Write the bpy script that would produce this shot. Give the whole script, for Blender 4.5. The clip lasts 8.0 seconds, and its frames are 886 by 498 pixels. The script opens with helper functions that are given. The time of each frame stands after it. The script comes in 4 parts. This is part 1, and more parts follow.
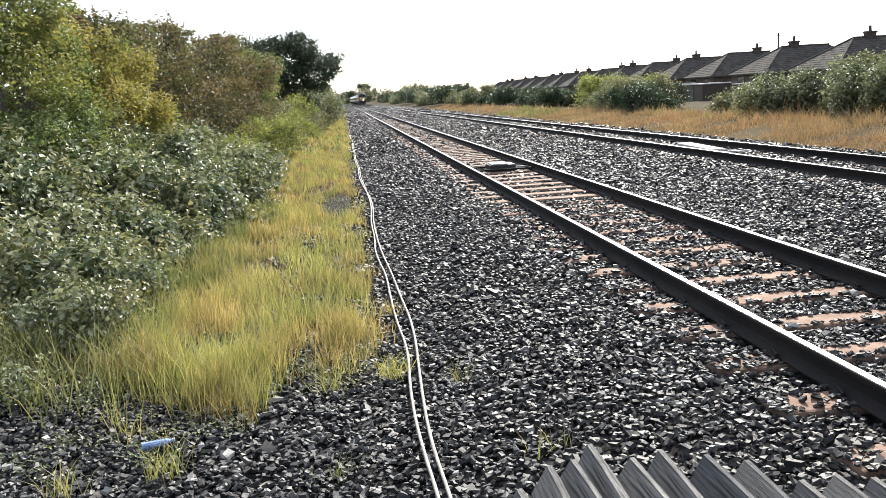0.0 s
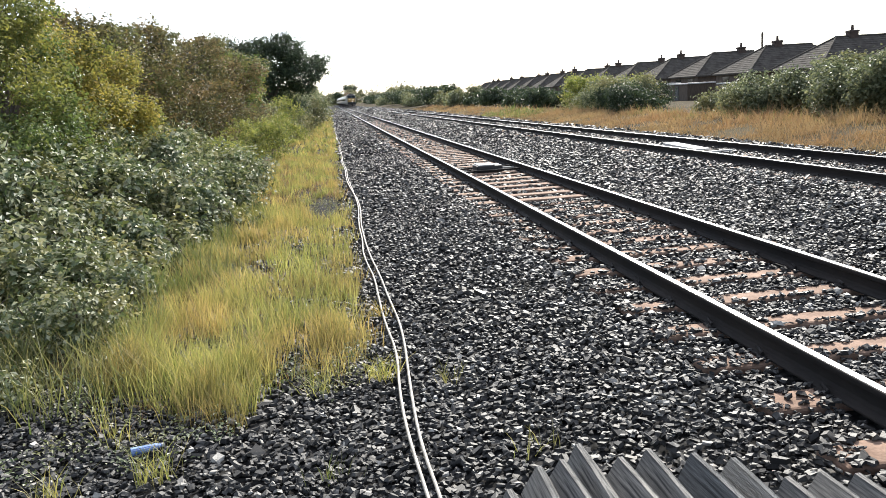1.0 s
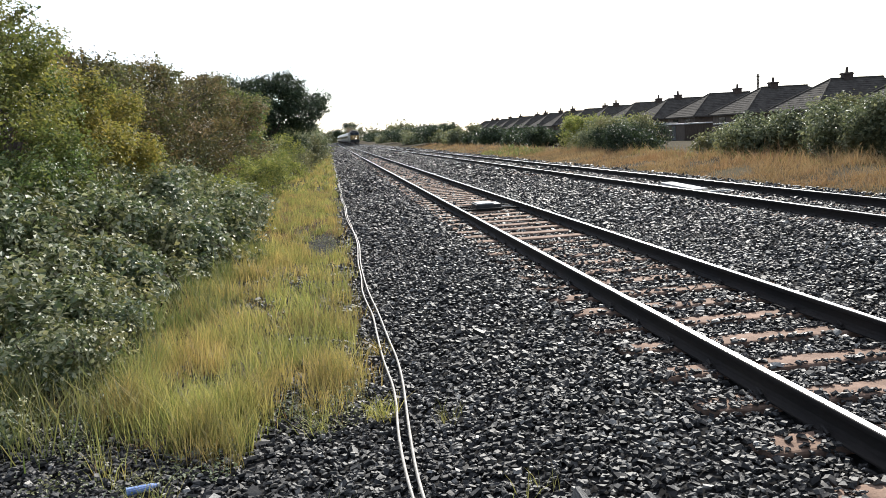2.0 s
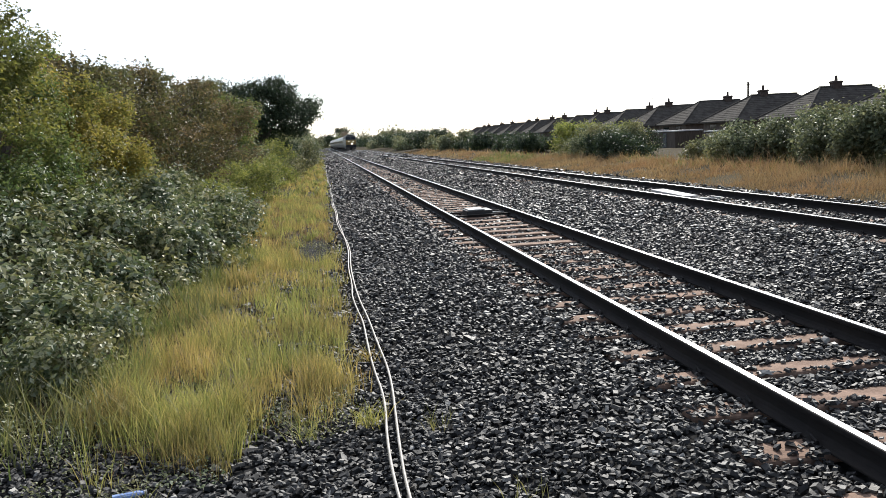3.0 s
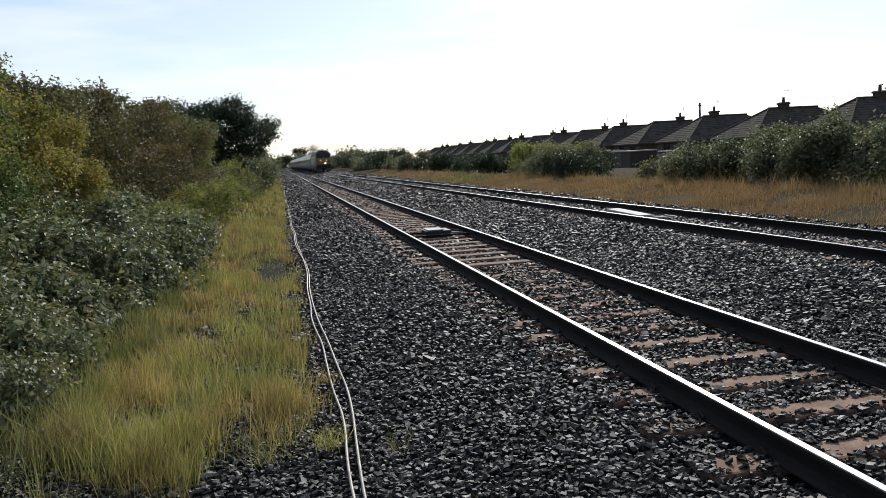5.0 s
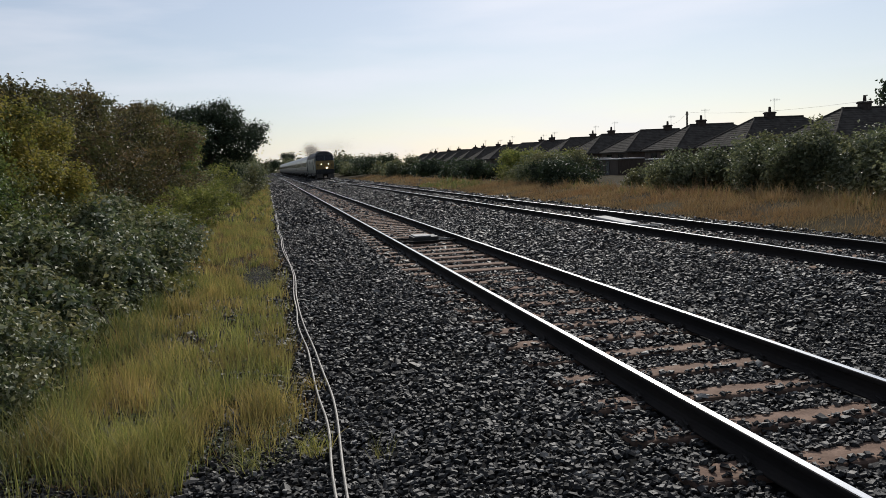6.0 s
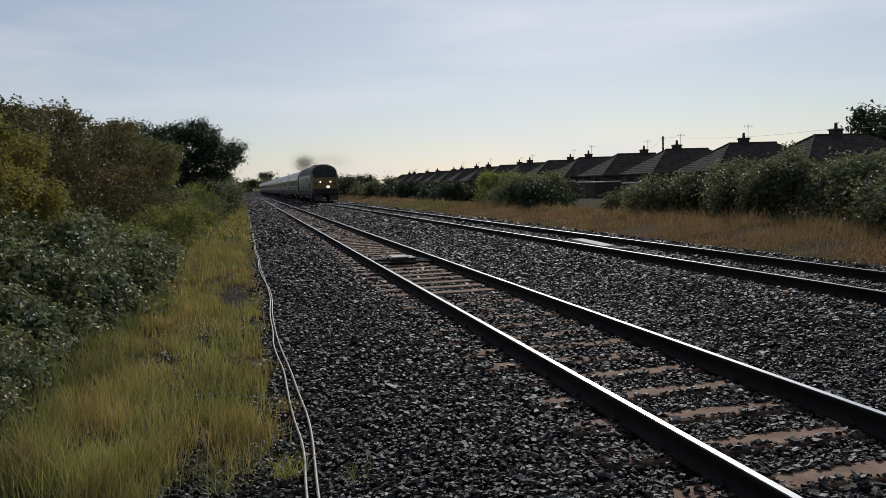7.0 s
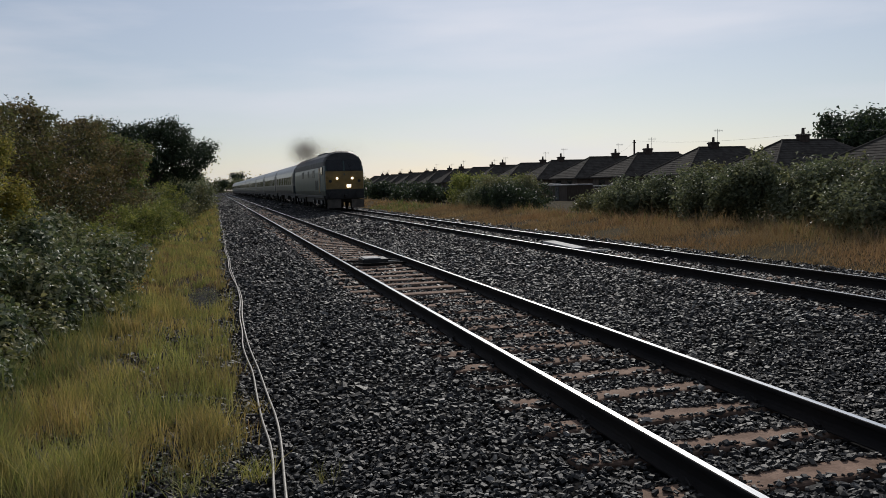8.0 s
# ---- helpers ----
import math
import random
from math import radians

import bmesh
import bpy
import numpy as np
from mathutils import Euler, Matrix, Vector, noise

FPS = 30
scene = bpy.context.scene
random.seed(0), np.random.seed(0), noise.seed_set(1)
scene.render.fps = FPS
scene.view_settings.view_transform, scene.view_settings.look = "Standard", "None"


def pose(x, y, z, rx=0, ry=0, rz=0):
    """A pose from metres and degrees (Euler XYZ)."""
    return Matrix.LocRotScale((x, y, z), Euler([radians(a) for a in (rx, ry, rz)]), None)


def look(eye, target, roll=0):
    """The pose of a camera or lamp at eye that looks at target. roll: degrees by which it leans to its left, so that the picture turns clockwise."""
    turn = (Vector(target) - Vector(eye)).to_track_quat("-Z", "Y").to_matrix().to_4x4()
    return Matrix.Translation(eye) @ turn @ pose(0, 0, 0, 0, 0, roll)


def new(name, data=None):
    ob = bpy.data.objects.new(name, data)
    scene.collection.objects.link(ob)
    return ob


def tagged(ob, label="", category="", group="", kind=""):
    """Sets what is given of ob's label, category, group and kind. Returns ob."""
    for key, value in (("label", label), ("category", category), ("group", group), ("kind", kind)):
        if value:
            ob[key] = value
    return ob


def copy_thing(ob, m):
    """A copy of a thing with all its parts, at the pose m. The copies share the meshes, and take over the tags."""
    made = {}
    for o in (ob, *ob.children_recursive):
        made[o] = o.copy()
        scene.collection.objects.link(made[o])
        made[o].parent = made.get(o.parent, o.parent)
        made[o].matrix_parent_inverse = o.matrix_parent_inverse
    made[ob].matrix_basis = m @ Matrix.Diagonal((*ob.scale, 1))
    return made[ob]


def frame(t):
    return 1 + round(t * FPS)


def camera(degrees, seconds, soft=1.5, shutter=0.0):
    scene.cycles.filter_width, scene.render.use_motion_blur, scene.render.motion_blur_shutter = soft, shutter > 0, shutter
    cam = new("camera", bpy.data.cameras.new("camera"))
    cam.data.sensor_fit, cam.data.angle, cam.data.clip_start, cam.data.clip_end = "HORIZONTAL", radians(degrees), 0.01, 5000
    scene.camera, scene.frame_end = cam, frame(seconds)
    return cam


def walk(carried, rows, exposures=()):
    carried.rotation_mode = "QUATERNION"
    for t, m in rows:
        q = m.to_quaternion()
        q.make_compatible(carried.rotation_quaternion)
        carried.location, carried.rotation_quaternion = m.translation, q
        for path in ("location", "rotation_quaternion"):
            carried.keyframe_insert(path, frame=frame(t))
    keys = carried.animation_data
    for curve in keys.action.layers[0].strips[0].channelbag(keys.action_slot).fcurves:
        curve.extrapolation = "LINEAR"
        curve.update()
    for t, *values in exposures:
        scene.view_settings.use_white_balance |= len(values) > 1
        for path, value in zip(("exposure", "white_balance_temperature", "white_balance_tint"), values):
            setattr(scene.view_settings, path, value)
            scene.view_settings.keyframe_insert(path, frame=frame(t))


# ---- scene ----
cam = camera(58.0, 8.0, soft=0.8)
# the camera stands at a crossing and pans with the train
walk(cam, [
    (0.0, pose(-0.023, 0.081, 1.778, 79.14, 3.25, -6.98)),
    (0.5, pose(-0.042, 0.063, 1.777, 78.82, 3.29, -7.43)),
    (1.0, pose(-0.027, 0.061, 1.790, 79.15, 3.57, -7.94)),
    (1.5, pose(-0.038, 0.043, 1.803, 81.03, 3.34, -7.77)),
    (3.0, pose(-0.025, 0.053, 1.813, 82.19, 2.91, -8.58)),
    (3.5, pose(-0.021, 0.050, 1.817, 82.31, 2.70, -9.15)),
    (4.0, pose(-0.019, 0.027, 1.821, 81.66, 2.59, -10.84)),
    (4.5, pose(-0.032, 0.003, 1.826, 82.74, 2.98, -11.28)),
    (6.0, pose(-0.015, -0.005, 1.835, 83.85, 2.52, -12.35)),
    (6.5, pose(-0.018, -0.008, 1.837, 84.33, 2.22, -13.00)),
    (7.0, pose(-0.019, -0.027, 1.840, 85.31, 1.86, -13.89)),
    (7.5, pose(-0.005, -0.029, 1.842, 85.39, 1.87, -14.81)),
    (8.0, pose(0.001, -0.001, 1.829, 85.38, 1.44, -15.82)),
], exposures=[(0.0, 1.35, 6320, 10), (1.0, 1.25, 6320, 10), (1.5, 1.0, 6270, 10), (3.0, 0.6, 6170, 10), (3.5, 0.4, 6170, 10), (4.0, 0.1, 6120, 10), (4.5, 0.0, 6070, 10), (6.0, -0.6, 6190, 11), (6.5, -0.78, 6190, 11), (7.0, -0.86, 6200, 11), (8.0, -0.88, 6200, 11.5)])

# ---- light ----
SUN_AZ, SUN_EL = 24.0, 33.0      # degrees right of the track, and above the horizon
world = bpy.data.worlds.new("sky")
scene.world = world
world.use_nodes = True
wn = world.node_tree
sky = wn.nodes.new("ShaderNodeTexSky")
sky.sky_type, sky.sun_disc = "NISHITA", False
sky.sun_elevation, sky.sun_rotation = radians(SUN_EL), radians(SUN_AZ)
sky.dust_density, sky.air_density, sky.ozone_density, sky.altitude = 0.45, 1.0, 1.6, 10
# a thin veil of high cloud over the blue
wtc, wmap, wnoise, wramp, wmix = (wn.nodes.new("ShaderNode" + k) for k in ("TexCoord", "Mapping", "TexNoise", "ValToRGB", "Mix"))
wmap.inputs["Scale"].default_value = (1.0, 1.0, 6.0)
wnoise.inputs["Scale"].default_value, wnoise.inputs["Detail"].default_value = 2.6, 7
wramp.color_ramp.elements[0].position, wramp.color_ramp.elements[0].color = 0.42, (0.34, 0.34, 0.34, 1)
wramp.color_ramp.elements[1].position, wramp.color_ramp.elements[1].color = 0.68, (0.78, 0.78, 0.78, 1)
wmix.data_type = "RGBA"
# the veil scatters light forwards: bright round the sun, dim away from it
wdot, wglow, wtint = (wn.nodes.new("ShaderNode" + k) for k in ("VectorMath", "ValToRGB", "Mix"))
wdot.operation = "DOT_PRODUCT"
wdot.inputs[1].default_value = (math.sin(radians(SUN_AZ)) * math.cos(radians(SUN_EL)), math.cos(radians(SUN_AZ)) * math.cos(radians(SUN_EL)), math.sin(radians(SUN_EL)))
for el, (at, g) in zip((wglow.color_ramp.elements[0], wglow.color_ramp.elements[1], wglow.color_ramp.elements.new(0.5), wglow.color_ramp.elements.new(0.7)), ((0.0, 0.26), (1.0, 1.0), (0.35, 0.42), (0.68, 0.82))):
    el.position, el.color = at, (g, g, g, 1)
wtint.data_type, wtint.blend_type = "RGBA", "MULTIPLY"
wtint.inputs[0].default_value, wtint.inputs[7].default_value = 1.0, (12.9, 12.95, 13.5, 1)
wn.links.new(wtc.outputs["Generated"], wdot.inputs[0])
wn.links.new(wdot.outputs["Value"], wglow.inputs[0])
wn.links.new(wglow.outputs[0], wtint.inputs[6])
wn.links.new(wtint.outputs[2], wmix.inputs[7])
wn.links.new(wtc.outputs["Generated"], wmap.inputs[0])
wn.links.new(wmap.outputs[0], wnoise.inputs["Vector"])
wn.links.new(wnoise.outputs["Fac"], wramp.inputs[0])
wn.links.new(wramp.outputs[0], wmix.inputs[0])
wn.links.new(sky.outputs[0], wmix.inputs[6])
wn.links.new(wmix.outputs[2], wn.nodes["Background"].inputs[0])
wn.nodes["Background"].inputs[1].default_value = 0.112
sun = new("sun", bpy.data.lights.new("sun", "SUN"))
sun.data.energy, sun.data.angle, sun.data.color = 5.0, radians(0.6), (1.0, 0.93, 0.82)
sun_dir = Vector((math.sin(radians(SUN_AZ)) * math.cos(radians(SUN_EL)), math.cos(radians(SUN_AZ)) * math.cos(radians(SUN_EL)), math.sin(radians(SUN_EL))))
sun.matrix_world = look(sun_dir * 60, (0, 0, 0))


# ---- materials ----
def shader(name):
    m = bpy.data.materials.new(name)
    m.use_nodes = True
    nt = m.node_tree
    return m, nt, nt.nodes["Principled BSDF"]


def ramp(nt, fac, *stops):
    """A colour ramp over fac with stops (position, rgb)."""
    r = nt.nodes.new("ShaderNodeValToRGB")
    e = r.color_ramp.elements
    while len(e) < len(stops):
        e.new(0.5)
    for el, (p, c) in zip(e, stops):
        el.position, el.color = p, (*c, 1)
    nt.links.new(fac, r.inputs[0])
    return r.outputs[0]


def noise_fac(nt, scale, detail=4, stretch=(1, 1, 1)):
    tc, mp, n = (nt.nodes.new("ShaderNode" + k) for k in ("TexCoord", "Mapping", "TexNoise"))
    mp.inputs["Scale"].default_value = stretch
    n.inputs["Scale"].default_value, n.inputs["Detail"].default_value = scale, detail
    nt.links.new(tc.outputs["Object"], mp.inputs[0])
    nt.links.new(mp.outputs[0], n.inputs["Vector"])
    return n.outputs["Fac"]


def blend(nt, a, b, fac, mode="MIX"):
    mx = nt.nodes.new("ShaderNodeMix")
    mx.data_type, mx.blend_type = "RGBA", mode
    if isinstance(fac, float):
        mx.inputs[0].default_value = fac
    else:
        nt.links.new(fac, mx.inputs[0])
    nt.links.new(a, mx.inputs[6])
    nt.links.new(b, mx.inputs[7])
    return mx.outputs[2]


def bumped(nt, bsdf, height, strength, dist=0.01):
    b = nt.nodes.new("ShaderNodeBump")
    b.inputs["Strength"].default_value, b.inputs["Distance"].default_value = strength, dist
    nt.links.new(height, b.inputs["Height"])
    nt.links.new(b.outputs[0], bsdf.inputs["Normal"])


def surface(name, c1, c2, scale=6, rough=0.7, bump=0.3, metal=0.0, fine=60, stretch=(1, 1, 1), spec=0.5):
    """A worn surface: two colours mixed by coarse and fine noise, with fine relief."""
    m, nt, b = shader(name)
    big = ramp(nt, noise_fac(nt, scale, 5, stretch), (0.35, c1), (0.65, c2))
    small = ramp(nt, noise_fac(nt, fine, 3, stretch), (0.3, (0.72, 0.72, 0.72)), (0.7, (1, 1, 1)))
    nt.links.new(blend(nt, big, small, 1.0, "MULTIPLY"), b.inputs["Base Color"])
    b.inputs["Roughness"].default_value, b.inputs["Metallic"].default_value = rough, metal
    b.inputs["Specular IOR Level"].default_value = spec
    if bump:
        bumped(nt, b, noise_fac(nt, fine, 4, stretch), bump)
    return m


def leafy(name, *cols, rough=0.4, through_light=0.35, glow=1.6, spec=0.5, other=(), size=1.3):
    """Leaves or blades: colour by island, gloss, and light that shines through; other: colours that take over in patches."""
    m, nt, b = shader(name)
    geo = nt.nodes.new("ShaderNodeNewGeometry")
    n = len(cols) - 1
    col = ramp(nt, geo.outputs["Random Per Island"], *[(i / n, c) for i, c in enumerate(cols)])
    if other:
        n = len(other) - 1
        alt = ramp(nt, geo.outputs["Random Per Island"], *[(i / n, c) for i, c in enumerate(other)])
        where = ramp(nt, noise_fac(nt, size * 0.8, 4), (0.42, (0, 0, 0)), (0.6, (1, 1, 1)))
        col = blend(nt, col, alt, where)
    patch = ramp(nt, noise_fac(nt, size, 3), (0.3, (0.6, 0.62, 0.58)), (0.7, (1.15, 1.12, 1.05)))
    col = blend(nt, col, patch, 1.0, "MULTIPLY")
    nt.links.new(col, b.inputs["Base Color"])
    b.inputs["Roughness"].default_value = rough
    b.inputs["Specular IOR Level"].default_value = spec
    tr, mx, gain = (nt.nodes.new("ShaderNode" + k) for k in ("BsdfTranslucent", "MixShader", "Mix"))
    gain.data_type, gain.blend_type = "RGBA", "MULTIPLY"
    gain.inputs[0].default_value, gain.inputs[7].default_value = 1.0, (glow, glow, glow * 0.8, 1)
    nt.links.new(col, gain.inputs[6])
    nt.links.new(gain.outputs[2], tr.inputs[0])
    mx.inputs[0].default_value = through_light
    nt.links.new(b.outputs[0], mx.inputs[1])
    nt.links.new(tr.outputs[0], mx.inputs[2])
    nt.links.new(mx.outputs[0], nt.nodes["Material Output"].inputs[0])
    return m


def stone_mat():
    m, nt, b = shader("ballast_stone")
    geo = nt.nodes.new("ShaderNodeNewGeometry")
    own = ramp(nt, geo.outputs["Random Per Island"], (0.0, (0.011, 0.011, 0.011)), (0.45, (0.023, 0.023, 0.023)), (0.78, (0.066, 0.066, 0.065)), (0.92, (0.12, 0.111, 0.097)), (1.0, (0.36, 0.355, 0.335)))
    grain = ramp(nt, noise_fac(nt, 90, 4), (0.3, (0.7, 0.7, 0.7)), (0.7, (1.1, 1.1, 1.1)))
    stain = ramp(nt, noise_fac(nt, 0.5, 3), (0.35, (0.75, 0.72, 0.68)), (0.65, (1, 1, 1)))
    nt.links.new(blend(nt, blend(nt, own, grain, 1.0, "MULTIPLY"), stain, 1.0, "MULTIPLY"), b.inputs["Base Color"])
    b.inputs["Roughness"].default_value, b.inputs["Specular IOR Level"].default_value = 0.6, 0.3
    bumped(nt, b, noise_fac(nt, 120, 3), 0.3, 0.004)
    return m


def bed_mat():
    m, nt, b = shader("ballast_bed")
    tc, v = nt.nodes.new("ShaderNodeTexCoord"), nt.nodes.new("ShaderNodeTexVoronoi")
    v.inputs["Scale"].default_value = 17
    nt.links.new(tc.outputs["Object"], v.inputs["Vector"])
    hs = nt.nodes.new("ShaderNodeSeparateColor")
    nt.links.new(v.outputs["Color"], hs.inputs[0])
    own = ramp(nt, hs.outputs[0], (0.0, (0.012, 0.012, 0.012)), (0.6, (0.03, 0.03, 0.03)), (1.0, (0.075, 0.074, 0.072)))
    # cell edges darkened: the shade between stones, painted into the colour
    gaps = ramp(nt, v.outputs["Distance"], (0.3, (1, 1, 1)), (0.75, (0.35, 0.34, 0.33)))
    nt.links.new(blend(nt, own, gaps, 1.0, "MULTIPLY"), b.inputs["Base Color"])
    b.inputs["Roughness"].default_value, b.inputs["Specular IOR Level"].default_value = 1.0, 0.05
    bumped(nt, b, v.outputs["Color"], 1.0, 0.04)
    return m


M_STONE, M_BED = stone_mat(), bed_mat()
M_GROUND = surface("verge_soil", (0.04, 0.033, 0.02), (0.075, 0.06, 0.032), 0.6, 1.0, 0.6, fine=9, spec=0.03)
M_RUST = surface("rusty_rail_steel", (0.012, 0.011, 0.011), (0.022, 0.018, 0.016), 5, 0.85, 0.3, 0.0, 70, (1, 0.2, 1), 0.2)
M_HEAD = surface("polished_rail_head", (0.62, 0.62, 0.61), (0.76, 0.76, 0.75), 3, 0.27, 0.02, 1.0, 30, (1, 0.05, 1))
M_SLEEPER = surface("weathered_sleeper_concrete", (0.18, 0.115, 0.082), (0.31, 0.21, 0.155), 5, 0.9, 0.4, fine=45, spec=0.15)
M_CABLE = surface("pale_cable_sheath", (0.24, 0.22, 0.185), (0.42, 0.385, 0.33), 8, 0.5, 0.1, fine=30)
M_TIMBER = surface("grey_weathered_timber", (0.05, 0.05, 0.052), (0.36, 0.35, 0.33), 5, 0.85, 1.0, fine=26, stretch=(16, 0.7, 16))
tn = M_TIMBER.node_tree
info, hue = tn.nodes.new("ShaderNodeObjectInfo"), tn.nodes["Principled BSDF"].inputs["Base Color"].links[0].from_socket
tone = ramp(tn, info.outputs["Random"], (0.0, (0.25, 0.29, 0.33)), (0.5, (0.6, 0.6, 0.59)), (1.0, (0.95, 0.93, 0.88)))
tn.links.new(blend(tn, hue, tone, 1.0, "MULTIPLY"), tn.nodes["Principled BSDF"].inputs["Base Color"])
M_PALE = surface("pale_painted_plate", (0.46, 0.45, 0.43), (0.62, 0.61, 0.59), 4, 0.75, 0.1, spec=0.2)
M_BLACK = surface("black_grimy_steel", (0.012, 0.012, 0.013), (0.035, 0.032, 0.03), 4, 0.6, 0.15)
M_ROOF = surface("grey_brown_roof_tile", (0.058, 0.052, 0.046), (0.098, 0.09, 0.08), 2, 0.95, 0.4, fine=25, spec=0.05)
M_BRICK = surface("chimney_brick", (0.05, 0.035, 0.028), (0.09, 0.062, 0.05), 3, 0.85, 0.4, fine=30)
M_RENDER = surface("brown_house_brick", (0.09, 0.07, 0.058), (0.14, 0.11, 0.09), 2, 0.9, 0.2)
M_WOOD = surface("creosoted_pole", (0.05, 0.035, 0.025), (0.1, 0.075, 0.055), 3, 0.85, 0.4, stretch=(5, 5, 0.5))
M_BARK = surface("grey_brown_bark", (0.06, 0.045, 0.035), (0.13, 0.105, 0.085), 5, 0.9, 0.7, fine=30)
M_ALU = surface("aerial_aluminium", (0.3, 0.3, 0.3), (0.45, 0.45, 0.45), 5, 0.4, 0.0, 0.8)
M_LOCO = surface("loco_green_paint", (0.045, 0.07, 0.065), (0.07, 0.105, 0.098), 1.5, 0.35, 0.03, fine=12, spec=0.3)
M_YELLOW = surface("loco_yellow_paint", (0.2, 0.125, 0.03), (0.3, 0.19, 0.045), 2, 0.45, 0.03, fine=14)
M_PLOUGH = surface("grimy_plough_steel", (0.07, 0.06, 0.05), (0.14, 0.12, 0.1), 3, 0.7, 0.1)
M_LROOF = surface("grimy_loco_roof", (0.022, 0.022, 0.022), (0.045, 0.044, 0.042), 2, 0.6, 0.05)
M_COACH = surface("coach_cream_paint", (0.22, 0.23, 0.225), (0.3, 0.3, 0.285), 1.5, 0.3, 0.02, fine=10)
M_COACH2 = surface("coach_blue_paint", (0.06, 0.075, 0.085), (0.085, 0.105, 0.12), 1.5, 0.3, 0.02, fine=10)
M_CROOF = surface("coach_grey_roof", (0.22, 0.22, 0.22), (0.3, 0.3, 0.3), 1.5, 0.4, 0.05)
M_GLASS = surface("dark_window_glass", (0.012, 0.014, 0.016), (0.02, 0.022, 0.024), 2, 0.08, 0.0)
M_LAMP, nt_, b_ = shader("headlamp_glow")
b_.inputs["Emission Color"].default_value, b_.inputs["Emission Strength"].default_value = (1, 0.86, 0.62, 1), 4.0
M_BLUE = surface("blue_bottle_plastic", (0.12, 0.2, 0.45), (0.25, 0.35, 0.6), 20, 0.25, 0.1)
L_BRAMBLE = leafy("bramble_leaf", (0.05, 0.078, 0.036), (0.11, 0.15, 0.075), (0.21, 0.245, 0.15), (0.38, 0.4, 0.31), rough=0.58, spec=0.4, through_light=0.2, glow=1.4, other=((0.075, 0.09, 0.035), (0.16, 0.17, 0.07), (0.27, 0.255, 0.13), (0.38, 0.36, 0.23)), size=1.6)
L_GREEN = leafy("shrub_leaf", (0.05, 0.085, 0.032), (0.1, 0.145, 0.052), (0.18, 0.21, 0.08), rough=0.58, spec=0.3, through_light=0.3, other=((0.14, 0.145, 0.035), (0.26, 0.24, 0.07)), size=1.0)
L_YELLOW = leafy("yellow_green_leaf", (0.13, 0.135, 0.035), (0.26, 0.225, 0.06), (0.4, 0.31, 0.09), rough=0.58, spec=0.25, through_light=0.38, glow=1.5, other=((0.08, 0.105, 0.036), (0.17, 0.18, 0.055)), size=0.9)
L_HAW = leafy("hawthorn_leaf", (0.06, 0.055, 0.028), (0.125, 0.1, 0.05), (0.22, 0.155, 0.088), rough=0.6, spec=0.25, through_light=0.26, other=((0.07, 0.085, 0.04), (0.16, 0.165, 0.078)), size=0.7)
L_DARK = leafy("dark_tree_leaf", (0.026, 0.044, 0.025), (0.045, 0.068, 0.037), (0.08, 0.105, 0.055), rough=0.55, spec=0.3, through_light=0.16)
L_LIME = leafy("fresh_green_leaf", (0.11, 0.14, 0.042), (0.19, 0.215, 0.062), (0.31, 0.3, 0.1), rough=0.6, spec=0.25, through_light=0.32)
L_SCRUB = leafy("grey_green_scrub_leaf", (0.075, 0.095, 0.06), (0.16, 0.185, 0.112), (0.32, 0.335, 0.23), rough=0.6, spec=0.35, through_light=0.24, glow=1.5, other=((0.1, 0.105, 0.05), (0.25, 0.235, 0.125)), size=0.6)
G_GOLD = leafy("golden_grass_blade", (0.13, 0.17, 0.055), (0.26, 0.265, 0.09), (0.4, 0.37, 0.15), rough=0.6, through_light=0.4, glow=1.3, other=((0.21, 0.19, 0.07), (0.35, 0.275, 0.11), (0.44, 0.315, 0.155)), size=1.3)
G_GREEN = leafy("green_grass_blade", (0.08, 0.12, 0.04), (0.13, 0.17, 0.055), (0.22, 0.22, 0.09), rough=0.55, through_light=0.4, glow=1.3, other=((0.14, 0.15, 0.06), (0.24, 0.21, 0.1)))
G_DRY = leafy("dry_straw_blade", (0.26, 0.15, 0.08), (0.36, 0.22, 0.125), (0.45, 0.31, 0.19), rough=0.7, through_light=0.3, glow=1.1, other=((0.3, 0.2, 0.1), (0.42, 0.32, 0.2)), size=0.5)
G_THATCH = leafy("dead_grass_thatch", (0.19, 0.12, 0.06), (0.3, 0.185, 0.095), (0.36, 0.26, 0.15), rough=0.7, through_light=0.3, glow=1.1)


# ---- mesh helpers ----
rng = np.random.default_rng(7)


def mesh_from(name, verts, faces, mats, smooth=False, slots=None):
    """A mesh from arrays: verts (n, 3), faces (m, k) all of k corners."""
    me = bpy.data.meshes.new(name)
    n, (m, k) = len(verts), faces.shape
    me.vertices.add(n), me.loops.add(m * k), me.polygons.add(m)
    me.vertices.foreach_set("co", np.ascontiguousarray(verts, dtype=np.float32).ravel())
    me.loops.foreach_set("vertex_index", np.ascontiguousarray(faces, dtype=np.int32).ravel())
    me.polygons.foreach_set("loop_start", np.arange(0, m * k, k, dtype=np.int32))
    if slots is not None:
        me.polygons.foreach_set("material_index", np.asarray(slots, dtype=np.int32))
    for mt in mats:
        me.materials.append(mt)
    me.update(calc_edges=True)
    me.polygons.foreach_set("use_smooth", np.full(m, smooth))
    return me


def part(name, bm, material, parent=None, label="", smooth=False):
    """Links a bmesh as one mesh object under a thing."""
    me = bpy.data.meshes.new(name)
    bm.to_mesh(me)
    bm.free()
    me.materials.append(material)
    me.polygons.foreach_set("use_smooth", np.full(len(me.polygons), smooth))
    ob = new(name, me)
    ob.parent = parent
    return tagged(ob, label)


